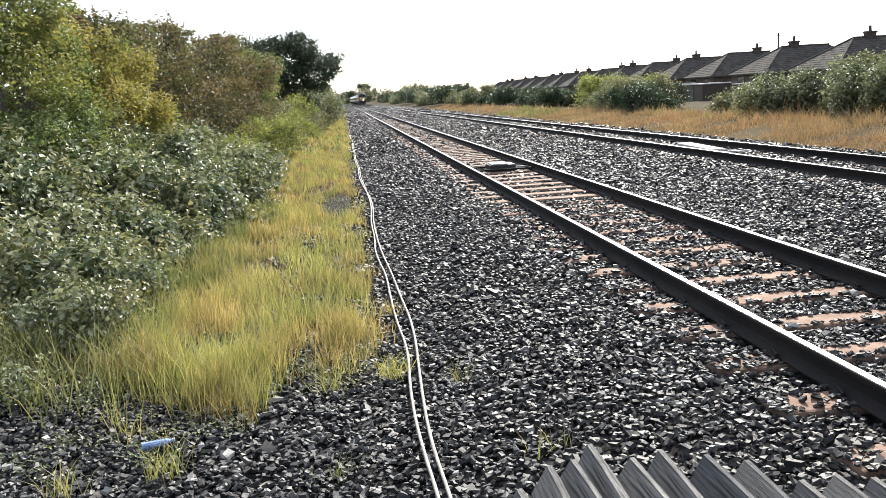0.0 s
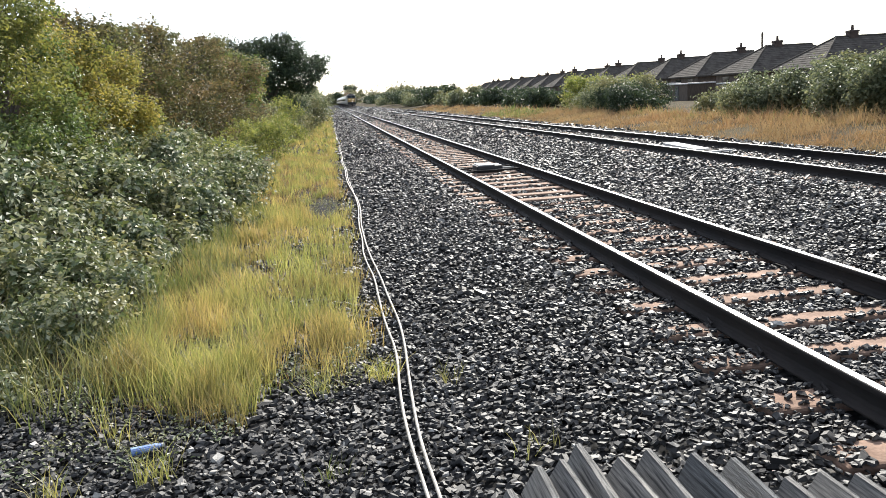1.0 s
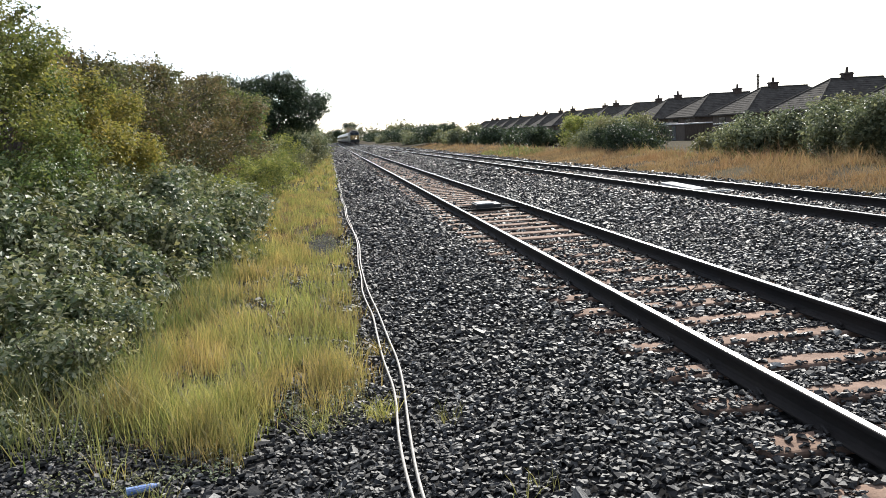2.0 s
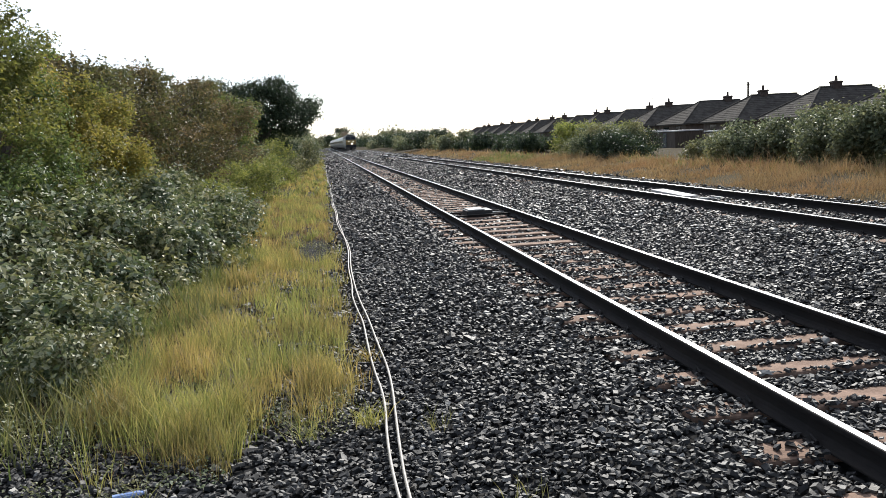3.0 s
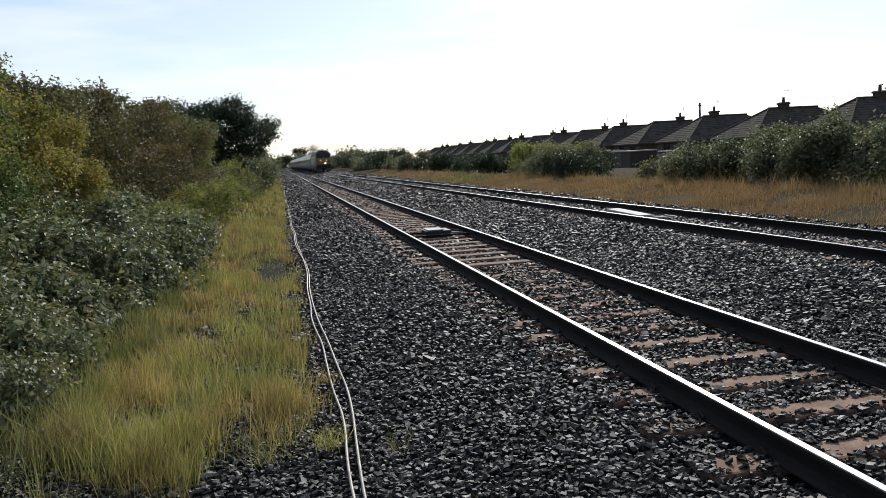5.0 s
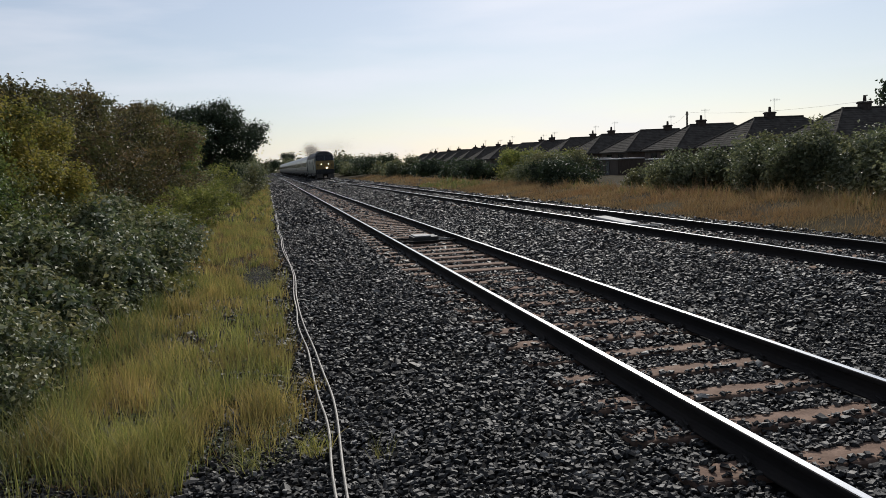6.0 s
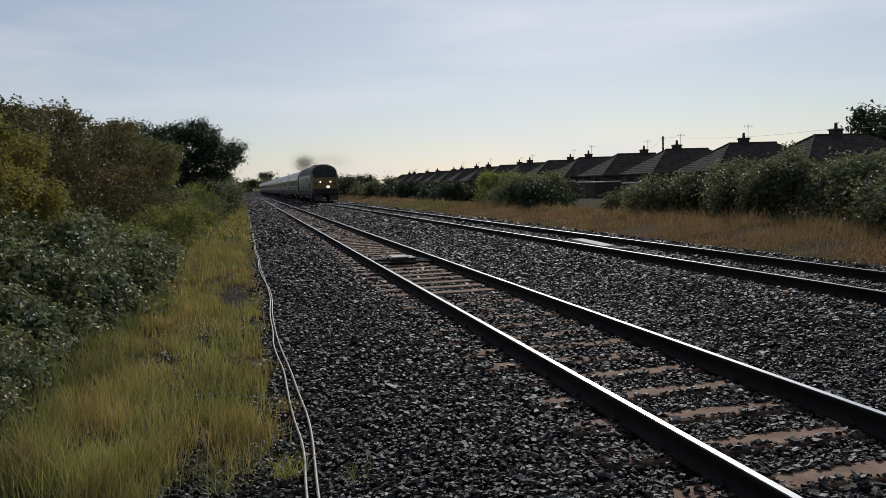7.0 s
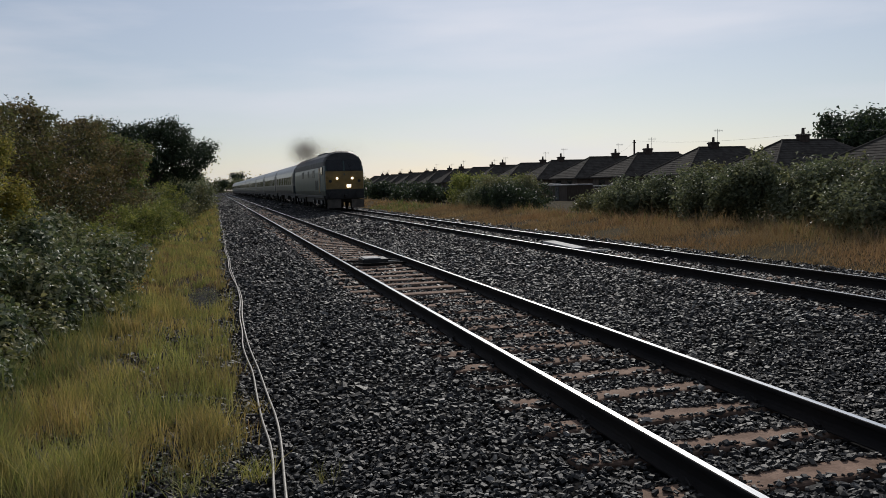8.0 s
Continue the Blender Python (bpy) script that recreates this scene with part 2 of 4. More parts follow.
def linked(name, me, parent, m=None):
    ob = new(name, me)
    ob.parent = parent
    if m is not None:
        ob.matrix_basis = m
    return ob


def add_box(bm, x0, x1, y0, y1, z0, z1, bevel=0.0):
    r = bmesh.ops.create_cube(bm, size=1, matrix=Matrix.LocRotScale(((x0 + x1) / 2, (y0 + y1) / 2, (z0 + z1) / 2), None, (x1 - x0, y1 - y0, z1 - z0)))
    if bevel:
        es = list({e for v in r["verts"] for e in v.link_edges})
        bmesh.ops.bevel(bm, geom=es, offset=bevel, segments=2, affect="EDGES", profile=0.5)
    return bm


def box(x0, x1, y0, y1, z0, z1, bevel=0.0):
    return add_box(bmesh.new(), x0, x1, y0, y1, z0, z1, bevel)


def add_tube(bm, a, b, r0, r1, seg=8):
    a, b = Vector(a), Vector(b)
    m = Matrix.Translation((a + b) / 2) @ (b - a).to_track_quat("Z", "Y").to_matrix().to_4x4()
    bmesh.ops.create_cone(bm, cap_ends=True, segments=seg, radius1=r0, radius2=r1, depth=(b - a).length, matrix=m)
    return bm


def tube(a, b, r0, r1=None, seg=8):
    return add_tube(bmesh.new(), a, b, r0, r0 if r1 is None else r1, seg)


def thing(name, m, label, category, group="", kind=""):
    ob = new(name)
    ob.matrix_basis = m
    return tagged(ob, label, category, group, kind)


def leaf_mesh(name, centres, normals, length, width, mat):
    """Folded kite leaves at centres, facing roughly along normals."""
    n = len(centres)
    r = rng.normal(size=(n, 3))
    u = np.cross(normals, r)
    u /= np.linalg.norm(u, axis=1)[:, None] + 1e-9
    v = np.cross(normals, u)
    L = (length * rng.uniform(0.6, 1.3, n))[:, None]
    W = (width * rng.uniform(0.7, 1.2, n))[:, None]
    fold = normals * W * 0.18
    V = np.stack([centres - u * L / 2, centres + v * W / 2 + fold, centres + u * L / 2 - normals * L * 0.1, centres - v * W / 2 + fold], 1).reshape(-1, 3)
    i = np.arange(n)[:, None] * 4
    F = np.concatenate([i + [0, 1, 2], i + [0, 2, 3]], 0)
    return mesh_from(name, V, F, [mat])


def unit(a):
    return a / (np.linalg.norm(a, axis=1)[:, None] + 1e-9)


def crown_points(clumps, n, inner=0.25, leaf=0.1, spray=9):
    """Leaf places and normals in sprays over ragged clumps (x, y, z, rx, ry, rz)."""
    c = np.array(clumps, float)
    area = (c[:, 3] * c[:, 5] + c[:, 3] * c[:, 4] + c[:, 4] * c[:, 5])
    m = n // spray + 1
    k = rng.choice(len(c), int(m * 1.6), p=area / area.sum())
    d = unit(rng.normal(size=(len(k), 3)))
    lump = 1 + 0.22 * np.sin(d[:, 0] * 7 + k) * np.sin(d[:, 1] * 6 + 2 * k) + 0.1 * np.sin(d[:, 2] * 13 + d[:, 0] * 11 + k)
    depth = np.where(rng.random(len(k)) < inner, rng.uniform(0.45, 0.85, len(k)), rng.normal(0.97, 0.09, len(k)))
    P = c[k, :3] + d * c[k, 3:] * (lump * depth)[:, None]
    keep = np.ones(len(P), bool)
    for q in c:
        keep &= (((P - q[:3]) / q[3:]) ** 2).sum(1) > 0.3
    P, d = P[keep][:m], d[keep][:m]
    # each spray: leaves along a short arching shoot
    shoot = unit(d + rng.normal(size=d.shape) * 0.6 + np.array([0, 0, 0.25])) * leaf
    P, d, shoot = (np.repeat(q, spray, 0) for q in (P, d, shoot))
    along = rng.uniform(-1.6, 2.2, len(P))[:, None]
    P = P + shoot * along + rng.normal(size=P.shape) * leaf * 0.62
    nrm = unit(d * 0.8 + rng.normal(size=d.shape) * 0.5 + np.array([0, 0, 0.7]))
    return P, nrm


def tufted(clumps, n=7):
    """Breaks each clump into a smaller core and flattish tufts that stand well out of it, with gaps between."""
    out = []
    for x, y, z, a, b, c in clumps:
        out.append((x, y, z, a * .7, b * .7, c * .7))
        for _ in range(n):
            d = Vector((random.gauss(0, 1), random.gauss(0, 1), random.gauss(0.4, 1))).normalized()
            q = random.uniform(.26, .52)
            out.append((x + d.x * a * .88, y + d.y * b * .88, z + d.z * c * .88, a * q, b * q, c * q * random.uniform(.5, .8)))
    return out


def grow_limbs(ob, base, targets, r):
    """A trunk from base that splits into limbs towards the targets."""
    base = Vector(base)
    mid = sum((Vector(t) for t in targets), Vector()) / len(targets)
    fork = base.lerp(mid, 0.45)
    fork.x, fork.y = base.x * 0.7 + fork.x * 0.3, base.y * 0.7 + fork.y * 0.3
    part("trunk", tube(base, fork, r, r * 0.75, 9), M_BARK, ob)
    for t in targets:
        add = [fork - Vector((0, 0, 0.05)), fork.lerp(Vector(t), 0.5) + Vector((random.uniform(-.2, .2), random.uniform(-.2, .2), 0.15)), Vector(t)]
        bm, rings = bmesh.new(), []
        for p, rr in zip(add, (r * 0.6, r * 0.35, r * 0.1)):
            rings.append([bm.verts.new(p + Vector((math.cos(a) * rr, math.sin(a) * rr, 0))) for a in (0, 1.05, 2.1, 3.14, 4.19, 5.24)])
        for a, b in zip(rings, rings[1:]):
            for q in range(6):
                bm.faces.new((a[q], a[(q + 1) % 6], b[(q + 1) % 6], b[q]))
        bm.faces.new(rings[-1])
        part("limb", bm, M_BARK, ob)


def bush(name, label, category, base, clumps, n, leaf, mat, trunk_r=0.06, twigs=0, group="", inner=0.25):
    """A bush or tree: stems and a crown of single leaves over clumps given relative to base."""
    ob = thing(name, pose(*base), label, category, group)
    P, N = crown_points(tufted(clumps), int(n * 0.86), inner, leaf)
    # bare-tipped shoots that stand out of the crown, with leaves along them
    bm, shoots = bmesh.new(), []
    for _ in range(twigs):
        c = random.choice(clumps)
        d = Vector((random.gauss(0, .6), random.gauss(0, .6), random.uniform(0.3, 1.0))).normalized()
        a = Vector((c[0] + d.x * c[3] * .9, c[1] + d.y * c[4] * .9, c[2] + d.z * c[5] * .9))
        b = a + (d + Vector((random.gauss(0, .35), random.gauss(0, .35), random.uniform(-.1, .5)))) * c[5] * random.uniform(.3, .75)
        add_tube(bm, a, b, leaf * .13, leaf * .05, 4)
        shoots += [a.lerp(b, random.random() ** 1.3) for _ in range(11)]
    if twigs:
        tagged(part("twig_mass", bm, M_BARK, ob), kind="stuff")
        Q = np.array(shoots) + rng.normal(size=(len(shoots), 3)) * leaf * 0.45
        P, N = np.concatenate([P, Q]), np.concatenate([N, unit(rng.normal(size=Q.shape) + np.array([0, 0, 0.7]))])
    else:
        bm.free()
    ok = P[:, 2] > 0.02
    me = leaf_mesh("crown", P[ok], N[ok], leaf * 1.07, leaf * 0.68, mat)
    linked("crown", me, ob)
    tops = [c[:3] for c in sorted(clumps, key=lambda c: -c[2])[:6]]
    grow_limbs(ob, (0, 0, -0.1), tops, trunk_r)
    return ob


def spread(n, x, y, z, size, flat=0.8):
    """n clumps at random inside the box x, y, z (pairs), of about that size."""
    out = []
    for _ in range(n):
        s = size * random.uniform(0.7, 1.3)
        out.append((random.uniform(*x), random.uniform(*y), random.uniform(*z), s, s * random.uniform(0.9, 1.3), s * flat))
    return out


def blades(name, xy, z, height, width, mat, lean=0.25):
    """Grass blades: tapered, bent strips at the points xy."""
    n = len(xy)
    h = height * rng.uniform(0.45, 1.15, n)
    a = rng.uniform(0, 2 * np.pi, n)
    d = np.stack([np.cos(a), np.sin(a), np.zeros(n)], 1)
    s = np.stack([-np.sin(a), np.cos(a), np.zeros(n)], 1)
    b2 = rng.uniform(0, 2 * np.pi, n)
    bend = np.stack([np.cos(b2), np.sin(b2), np.zeros(n)], 1) * (h * lean * rng.uniform(0.2, 1.6, n))[:, None]
    base = np.column_stack([xy, z])
    w = (width * rng.uniform(0.6, 1.3, n))[:, None]
    up = np.array([0, 0, 1.0])
    mid = base + up * (h * 0.55)[:, None] + bend * 0.35
    tip = base + up * h[:, None] + bend
    V = np.stack([base - s * w / 2, base + s * w / 2, mid + s * w * 0.4, mid - s * w * 0.4, tip], 1).reshape(-1, 3)
    i = np.arange(n)[:, None] * 5
    F = np.concatenate([i + [0, 1, 2], i + [0, 2, 3], i + [3, 2, 4]], 0)
    return mesh_from(name, V, F, [mat])
# ---- ground, ballast and tracks ----
NEAR, FAR_X, FAR_Z = 3.43, 8.48, 0.155       # track centres, and the far track's sleeper tops

FAR_TURN = 0.36                              # degrees by which the far track closes on the near one


def far_x(y):
    """The far track's centre at y."""
    return FAR_X - math.tan(radians(FAR_TURN)) * y


def ground_z(x):
    """Height of the ballast or soil across the line."""
    return np.interp(x, [-60, -8, -3, 0.1, 0.5, 1.8, 5.2, 6.9, 9.8, 10.4, 13, 17, 24, 40], [-0.2, -0.2, -0.3, -0.3, -0.26, -0.03, -0.03, 0.145, 0.145, 0.22, 0.55, 0.55, 0.0, -0.2])


xs = np.array([-1500, -300, -60, -30, -12, -8, -5, -3, -1.5, 0.1, 0.5, 1.8, 5.2, 6.9, 9.8, 10.4, 11.7, 13, 15, 17, 20, 24, 32, 40, 80, 300, 1500], float)
ys = np.concatenate([[-600, -100, -20], np.arange(-8, 100, 2.0), [120, 160, 240, 400, 700, 1200, 2200]])
GX, GY = np.meshgrid(xs, ys)
GZ = ground_z(GX) - np.where((GX > -4) & (GX < 10.4), 0.15, 0.06) + np.where((GX > 10.5) | (GX < -4), 0.05, 0) * np.sin(GX * 1.7 + GY * 0.9)
nx, ny = len(xs), len(ys)
idx = np.arange(nx * ny).reshape(ny, nx)
quads = np.stack([idx[:-1, :-1], idx[:-1, 1:], idx[1:, 1:], idx[1:, :-1]], -1).reshape(-1, 4)
tagged(new("ground", mesh_from("ground", np.stack([GX, GY, GZ], -1).reshape(-1, 3), quads, [M_GROUND], True)), "dry brown soil under the grassy railway verge", "ground", kind="structure")

bx = np.array([-3.4, -0.9, 0.1, 0.5, 1.1, 1.8, 3.4, 5.2, 6.0, 6.9, 8.4, 9.8, 10.4])
by = np.concatenate([np.arange(-8, 40, 1.0), np.arange(40, 200, 8.0), [240, 320, 480, 560]])
BX, BY = np.meshgrid(bx, by)
BZ = ground_z(BX) - 0.025
BX[:, 0] = np.where(BY[:, 0] < 7, -3.6, -2.3)
BX[:, 1] = np.where(BY[:, 0] < 6, -0.9, -0.8)
BZ[:, 0] -= 0.1
BZ[:, -1] -= 0.1
idx = np.arange(BX.size).reshape(BX.shape)
quads = np.stack([idx[:-1, :-1], idx[:-1, 1:], idx[1:, 1:], idx[1:, :-1]], -1).reshape(-1, 4)
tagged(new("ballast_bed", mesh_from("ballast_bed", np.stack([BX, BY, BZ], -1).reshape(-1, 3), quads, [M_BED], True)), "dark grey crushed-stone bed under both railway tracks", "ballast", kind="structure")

BLOCK = np.array([(-1, -1, -1), (1, -1, -1), (1, 1, -1), (-1, 1, -1), (-0.75, -0.75, 1), (0.75, -0.75, 1), (0.75, 0.75, 1), (-0.75, 0.75, 1)]) * 0.72
BLOCK_F = np.array([(3, 2, 1, 0), (4, 5, 6, 7), (0, 1, 5, 4), (1, 2, 6, 5), (2, 3, 7, 6), (3, 0, 4, 7)])


def stones(name, n, x, y, size, label):
    """Angular stones strewn over the bed; sleepers are kept partly clear."""
    X, Y = rng.uniform(*x, n), rng.uniform(*y, n)
    ok = X < Y * 1.08 + 1.2
    # the left edge of the bed is ragged
    ok &= X > np.interp(Y, [0, 4.6, 5.6, 7.4, 8.5], [-3.4, -3.3, -3.1, -1.9, -1.7]) + 0.2 * np.sin(Y * 5)
    # sleepers of the near track
    k = np.round((Y - 4.03) / 0.7)
    on = (np.abs(Y - 4.03 - k * 0.7) < np.where(Y < 12.6, 0.088 + 0.018 * np.sin(X * 9 + k), 0.07)) & (X > 2.3) & (X < 4.6)
    cover = np.where(Y < 3.6, 0.5, np.where(Y < 7.2, 0.02 + 0.3 * (np.abs(X - NEAR - 0.1) > 0.48), np.where(Y < 12.6, 0.24 + 0.24 * np.sin(k * 2.7), np.where(Y < 19, 0.0, 0.4))))
    cover = np.where(X < NEAR - 0.85, np.where(k % 3 == 1, 0.6, 0.08), cover)
    ok &= ~on | (rng.random(n) < cover)
    for c in (NEAR, far_x(Y)):
        for s in (-1, 1):
            ok &= np.abs(X - c - s * 0.7535) > 0.085
    on_far = (np.abs(Y - np.round(Y / 0.7) * 0.7) < 0.1) & (np.abs(X - far_x(Y)) < 1.2)
    ok &= ~on_far | (rng.random(n) < 0.97)
    X, Y, k = X[ok], Y[ok], k[ok]
    n = len(X)
    Z = ground_z(X) + rng.uniform(-0.35, 0.5, n) * size
    Z -= np.where((Y > 12.6) & (np.abs(X - NEAR) < 0.68), 0.015, 0)
    lie = (Y < 12.6) & (X < 5) & (np.abs(Y - 4.03 - k * 0.7) < 0.14) & (np.abs(X - NEAR) < 1.27)
    Z = np.where(lie, np.maximum(Z, 0.25 * size), Z)
    base = BLOCK[None] * rng.uniform(0.74, 1.2, (n, 8, 1)) + rng.normal(0, 0.13, (n, 8, 3))
    s = size * rng.lognormal(0, 0.28, n) * 0.5
    base = base * (s[:, None] * np.stack([rng.uniform(0.95, 1.5, n), rng.uniform(0.65, 1.05, n), rng.uniform(0.28, 0.52, n)], 1))[:, None, :]
    a, t, p = rng.uniform(0, 2 * np.pi, n), rng.normal(0, 0.3, n), rng.normal(0, 0.3, n)
    ca, sa, ct, st, cp, sp = np.cos(a), np.sin(a), np.cos(t), np.sin(t), np.cos(p), np.sin(p)
    x1, y1, z1 = base[..., 0], base[..., 1], base[..., 2]
    x1, y1 = x1 * ca[:, None] - y1 * sa[:, None], x1 * sa[:, None] + y1 * ca[:, None]
    y1, z1 = y1 * ct[:, None] - z1 * st[:, None], y1 * st[:, None] + z1 * ct[:, None]
    x1, z1 = x1 * cp[:, None] + z1 * sp[:, None], -x1 * sp[:, None] + z1 * cp[:, None]
    V = np.stack([x1 + X[:, None], y1 + Y[:, None], z1 + Z[:, None]], -1).reshape(-1, 3)
    F = (np.arange(n)[:, None, None] * 8 + BLOCK_F[None, 1:]).reshape(-1, 4)
    return tagged(new(name, mesh_from(name, V, F, [M_STONE])), label, "ballast", kind="stuff")


STONES = "angular dark grey ballast stones heaped between the rails"
stones("ballast_stones", 52000, (-3.4, 8.5), (1.9, 7.0), 0.043, STONES)
stones("ballast_stones", 42000, (-2.0, 10.3), (7.0, 14), 0.05, STONES)
stones("ballast_stones", 30000, (0.0, 10.3), (14, 28), 0.07, STONES)
stones("ballast_stones", 24000, (0.0, 10.3), (28, 70), 0.11, STONES)
stones("ballast_stones", 14000, (0.0, 10.3), (70, 190), 0.22, STONES)


def rail_mesh(y0, y1):
    half = [(0.07, 0), (0.07, 0.011), (0.02, 0.028), (0.009, 0.05), (0.009, 0.112), (0.034, 0.125), (0.036, 0.147), (0.032, 0.156), (0.024, 0.159)]
    prof = np.array(half + [(-x, z) for x, z in reversed(half)])
    n = len(prof)
    yy = np.concatenate([np.arange(y0, 60, 6.0), np.arange(60, y1, 60.0), [y1]])
    V = np.concatenate([np.column_stack([prof[:, 0], np.full(n, y), prof[:, 1]]) for y in yy])
    j = np.arange(n)
    F = np.concatenate([np.column_stack([i * n + j, i * n + (j + 1) % n, (i + 1) * n + (j + 1) % n, (i + 1) * n + j]) for i in range(len(yy) - 1)])
    slots = np.tile((np.isin(j, [8])).astype(int), len(yy) - 1)
    return mesh_from("rail", V, F[:, ::-1], [M_RUST, M_HEAD], False, slots)


RAIL = rail_mesh(-8, 550)
bm = box(-1.25, 1.25, -0.13, 0.13, -0.16, 0, 0.02)
SLEEPER = bpy.data.meshes.new("sleeper")
bm.to_mesh(SLEEPER), bm.free()
SLEEPER.materials.append(M_SLEEPER)
bm = box(-0.1, 0.1, -0.07, 0.07, 0, 0.02, 0.004)
for s in (-1, 1):
    add_tube(bm, (s * 0.085, -0.05, 0.035), (s * 0.06, 0.05, 0.045), 0.012, 0.012, 6)
CLIP = bpy.data.meshes.new("rail_fastening")
bm.to_mesh(CLIP), bm.free()
CLIP.materials.append(M_RUST)


def track(x, z, y0, count, label, turn=0.0):
    ob = thing("railway_track", pose(x, 0, z, 0, 0, turn), label, "railway track", "tracks", "structure")
    for s in (-1, 1):
        linked("rail", RAIL, ob, pose(s * 0.7535, 0, 0.001))
    for k in range(count):
        linked("sleeper", SLEEPER, ob, pose(random.uniform(-0.02, 0.02), y0 + 0.7 * k, -0.004, 0, 0, random.uniform(-0.6, 0.6)))
        if k < 45:
            for s in (-1, 1):
                linked("rail_fastening", CLIP, ob, pose(s * 0.7535, y0 + 0.7 * k, -0.003))
    return ob


track(NEAR, 0, 4.03 - 0.7 * 8, 230, "near railway track with rusty rails, bright worn heads and concrete sleepers")
track(FAR_X, FAR_Z, 2.1, 120, "railway track with bright-topped rusty rails half buried in ballast", FAR_TURN)


def magnet_ramp():
    """The low track magnet between the near rails."""
    ob = thing("track_magnet", pose(3.48, 18.45, 0), "dark low track magnet box with pale top plate between rails", "track equipment")
    part("magnet_box", box(-0.3, 0.3, -0.32, 0.32, 0.0, 0.15, 0.015), M_BLACK, ob)
    part("top_plate", box(-0.26, 0.12, -0.3, 0.26, 0.152, 0.175, 0.006), M_PALE, ob, "pale worn top plate")
    for y in (-0.42, 0.42):
        part("mounting_bar", box(-0.62, 0.68, y - 0.03, y + 0.03, 0.03, 0.07, 0.006), M_RUST, ob)
    part("ramp", box(-0.12, 0.12, 0.4, 1.0, 0.03, 0.08, 0.01), M_BLACK, ob)
    part("conduit", tube((0.26, 0.1, 0.05), (0.7, 0.25, 0.03), 0.02), M_PALE, ob)
    return ob


magnet_ramp()
slab = thing("track_magnet", pose(far_x(18.6) + 0.05, 18.6, FAR_Z, 0, 0, FAR_TURN), "long pale low track magnet cover between far rails", "track equipment")
bm = box(-0.17, 0.17, -0.95, 0.95, 0.0, 0.12, 0.012)
for v in bm.verts:
    if v.co.y < -0.9:
        v.co.z *= 0.55
part("cover", bm, M_PALE, slab)
part("bracket", box(-0.5, 0.5, -1.2, -1.1, 0.0, 0.05, 0.006), M_RUST, slab)
part("bracket", box(-0.5, 0.5, -1.5, -1.42, 0.0, 0.05, 0.006), M_PALE, slab)


def cable(points, label):
    cu = bpy.data.curves.new("cable", "CURVE")
    cu.dimensions, cu.bevel_depth, cu.bevel_resolution = "3D", 0.0105, 3
    sp = cu.splines.new("NURBS")
    sp.points.add(len(points) - 1)
    for p, (x, y) in zip(sp.points, points):
        p.co = (x, y, float(ground_z(x)) + 0.045, 1)
    sp.use_endpoint_u, sp.order_u = True, 3
    cu.materials.append(M_CABLE)
    return tagged(new("cable", cu), label, "cable", "lineside cables")


FAR_RUN = [(0.3, 19.1), (0.24, 22), (0.29, 24.6), (0.2, 28), (0.26, 32.6), (0.2, 36), (0.3, 41), (0.16, 46), (0.24, 52), (0.14, 60), (0.25, 68), (0.17, 80), (0.2, 100), (0.2, 140)]
cable([(0.34, 1.5), (0.31, 3.6), (0.27, 4.6), (0.28, 5.4), (0.34, 6.3), (0.3, 7.2), (0.3, 8.2), (0.31, 9.2), (0.27, 9.9), (0.24, 10.9), (0.28, 11.8), (0.27, 13.4), (0.35, 15.4), (0.34, 17)] + [(x + 0.02, y) for x, y in FAR_RUN], "thin pale grey cable snaking along the ballast edge")
cable([(0.4, 1.5), (0.37, 3.6), (0.33, 4.5), (0.36, 5.4), (0.44, 6.9), (0.4, 8.1), (0.38, 9.2), (0.33, 10.4), (0.31, 11.5), (0.31, 13.4), (0.38, 15.2), (0.37, 17)] + [(x - 0.02, y) for x, y in FAR_RUN], "second pale cable twisted beside the first on ballast")

# wooden trespass guard at the crossing's edge
guard = thing("trespass_guard", pose(0, 0, 0), "grey weathered triangular timbers of a trespass guard on ballast", "trespass guard")
for x, y in ((0.6, 3.2), (0.76, 3.34), (0.87, 3.36), (1.01, 3.52), (1.15, 3.37), (1.31, 3.41), (1.47, 3.28), (1.6, 3.18), (1.76, 2.99), (1.92, 3.02), (2.05, 2.95)):
    bm = bmesh.new()
    w, h = 0.085, 0.13
    a = [bm.verts.new(p) for p in ((-w, 0, 0), (w, 0, 0), (0.012, 0, h), (-0.012, 0, h))]
    b = [bm.verts.new(p) for p in ((-w, -2.2, 0), (w, -2.2, 0), (0.012, -2.2, h), (-0.012, -2.2, h))]
    bm.faces.new(a), bm.faces.new(b[::-1])
    for i in range(4):
        bm.faces.new((a[i], b[i], b[(i + 1) % 4], a[(i + 1) % 4]))
    bmesh.ops.recalc_face_normals(bm, faces=bm.faces)
    o = part("timber", bm, M_TIMBER, guard)
    o.matrix_basis = pose(x, y, -0.01 + 0.015 * math.sin(x * 9), 0, 4 * math.sin(x * 17), 1.5 * math.sin(x * 23))
part("bearer", box(0.4, 2.2, 2.2, 2.32, -0.1, -0.012, 0.01), M_TIMBER, guard)

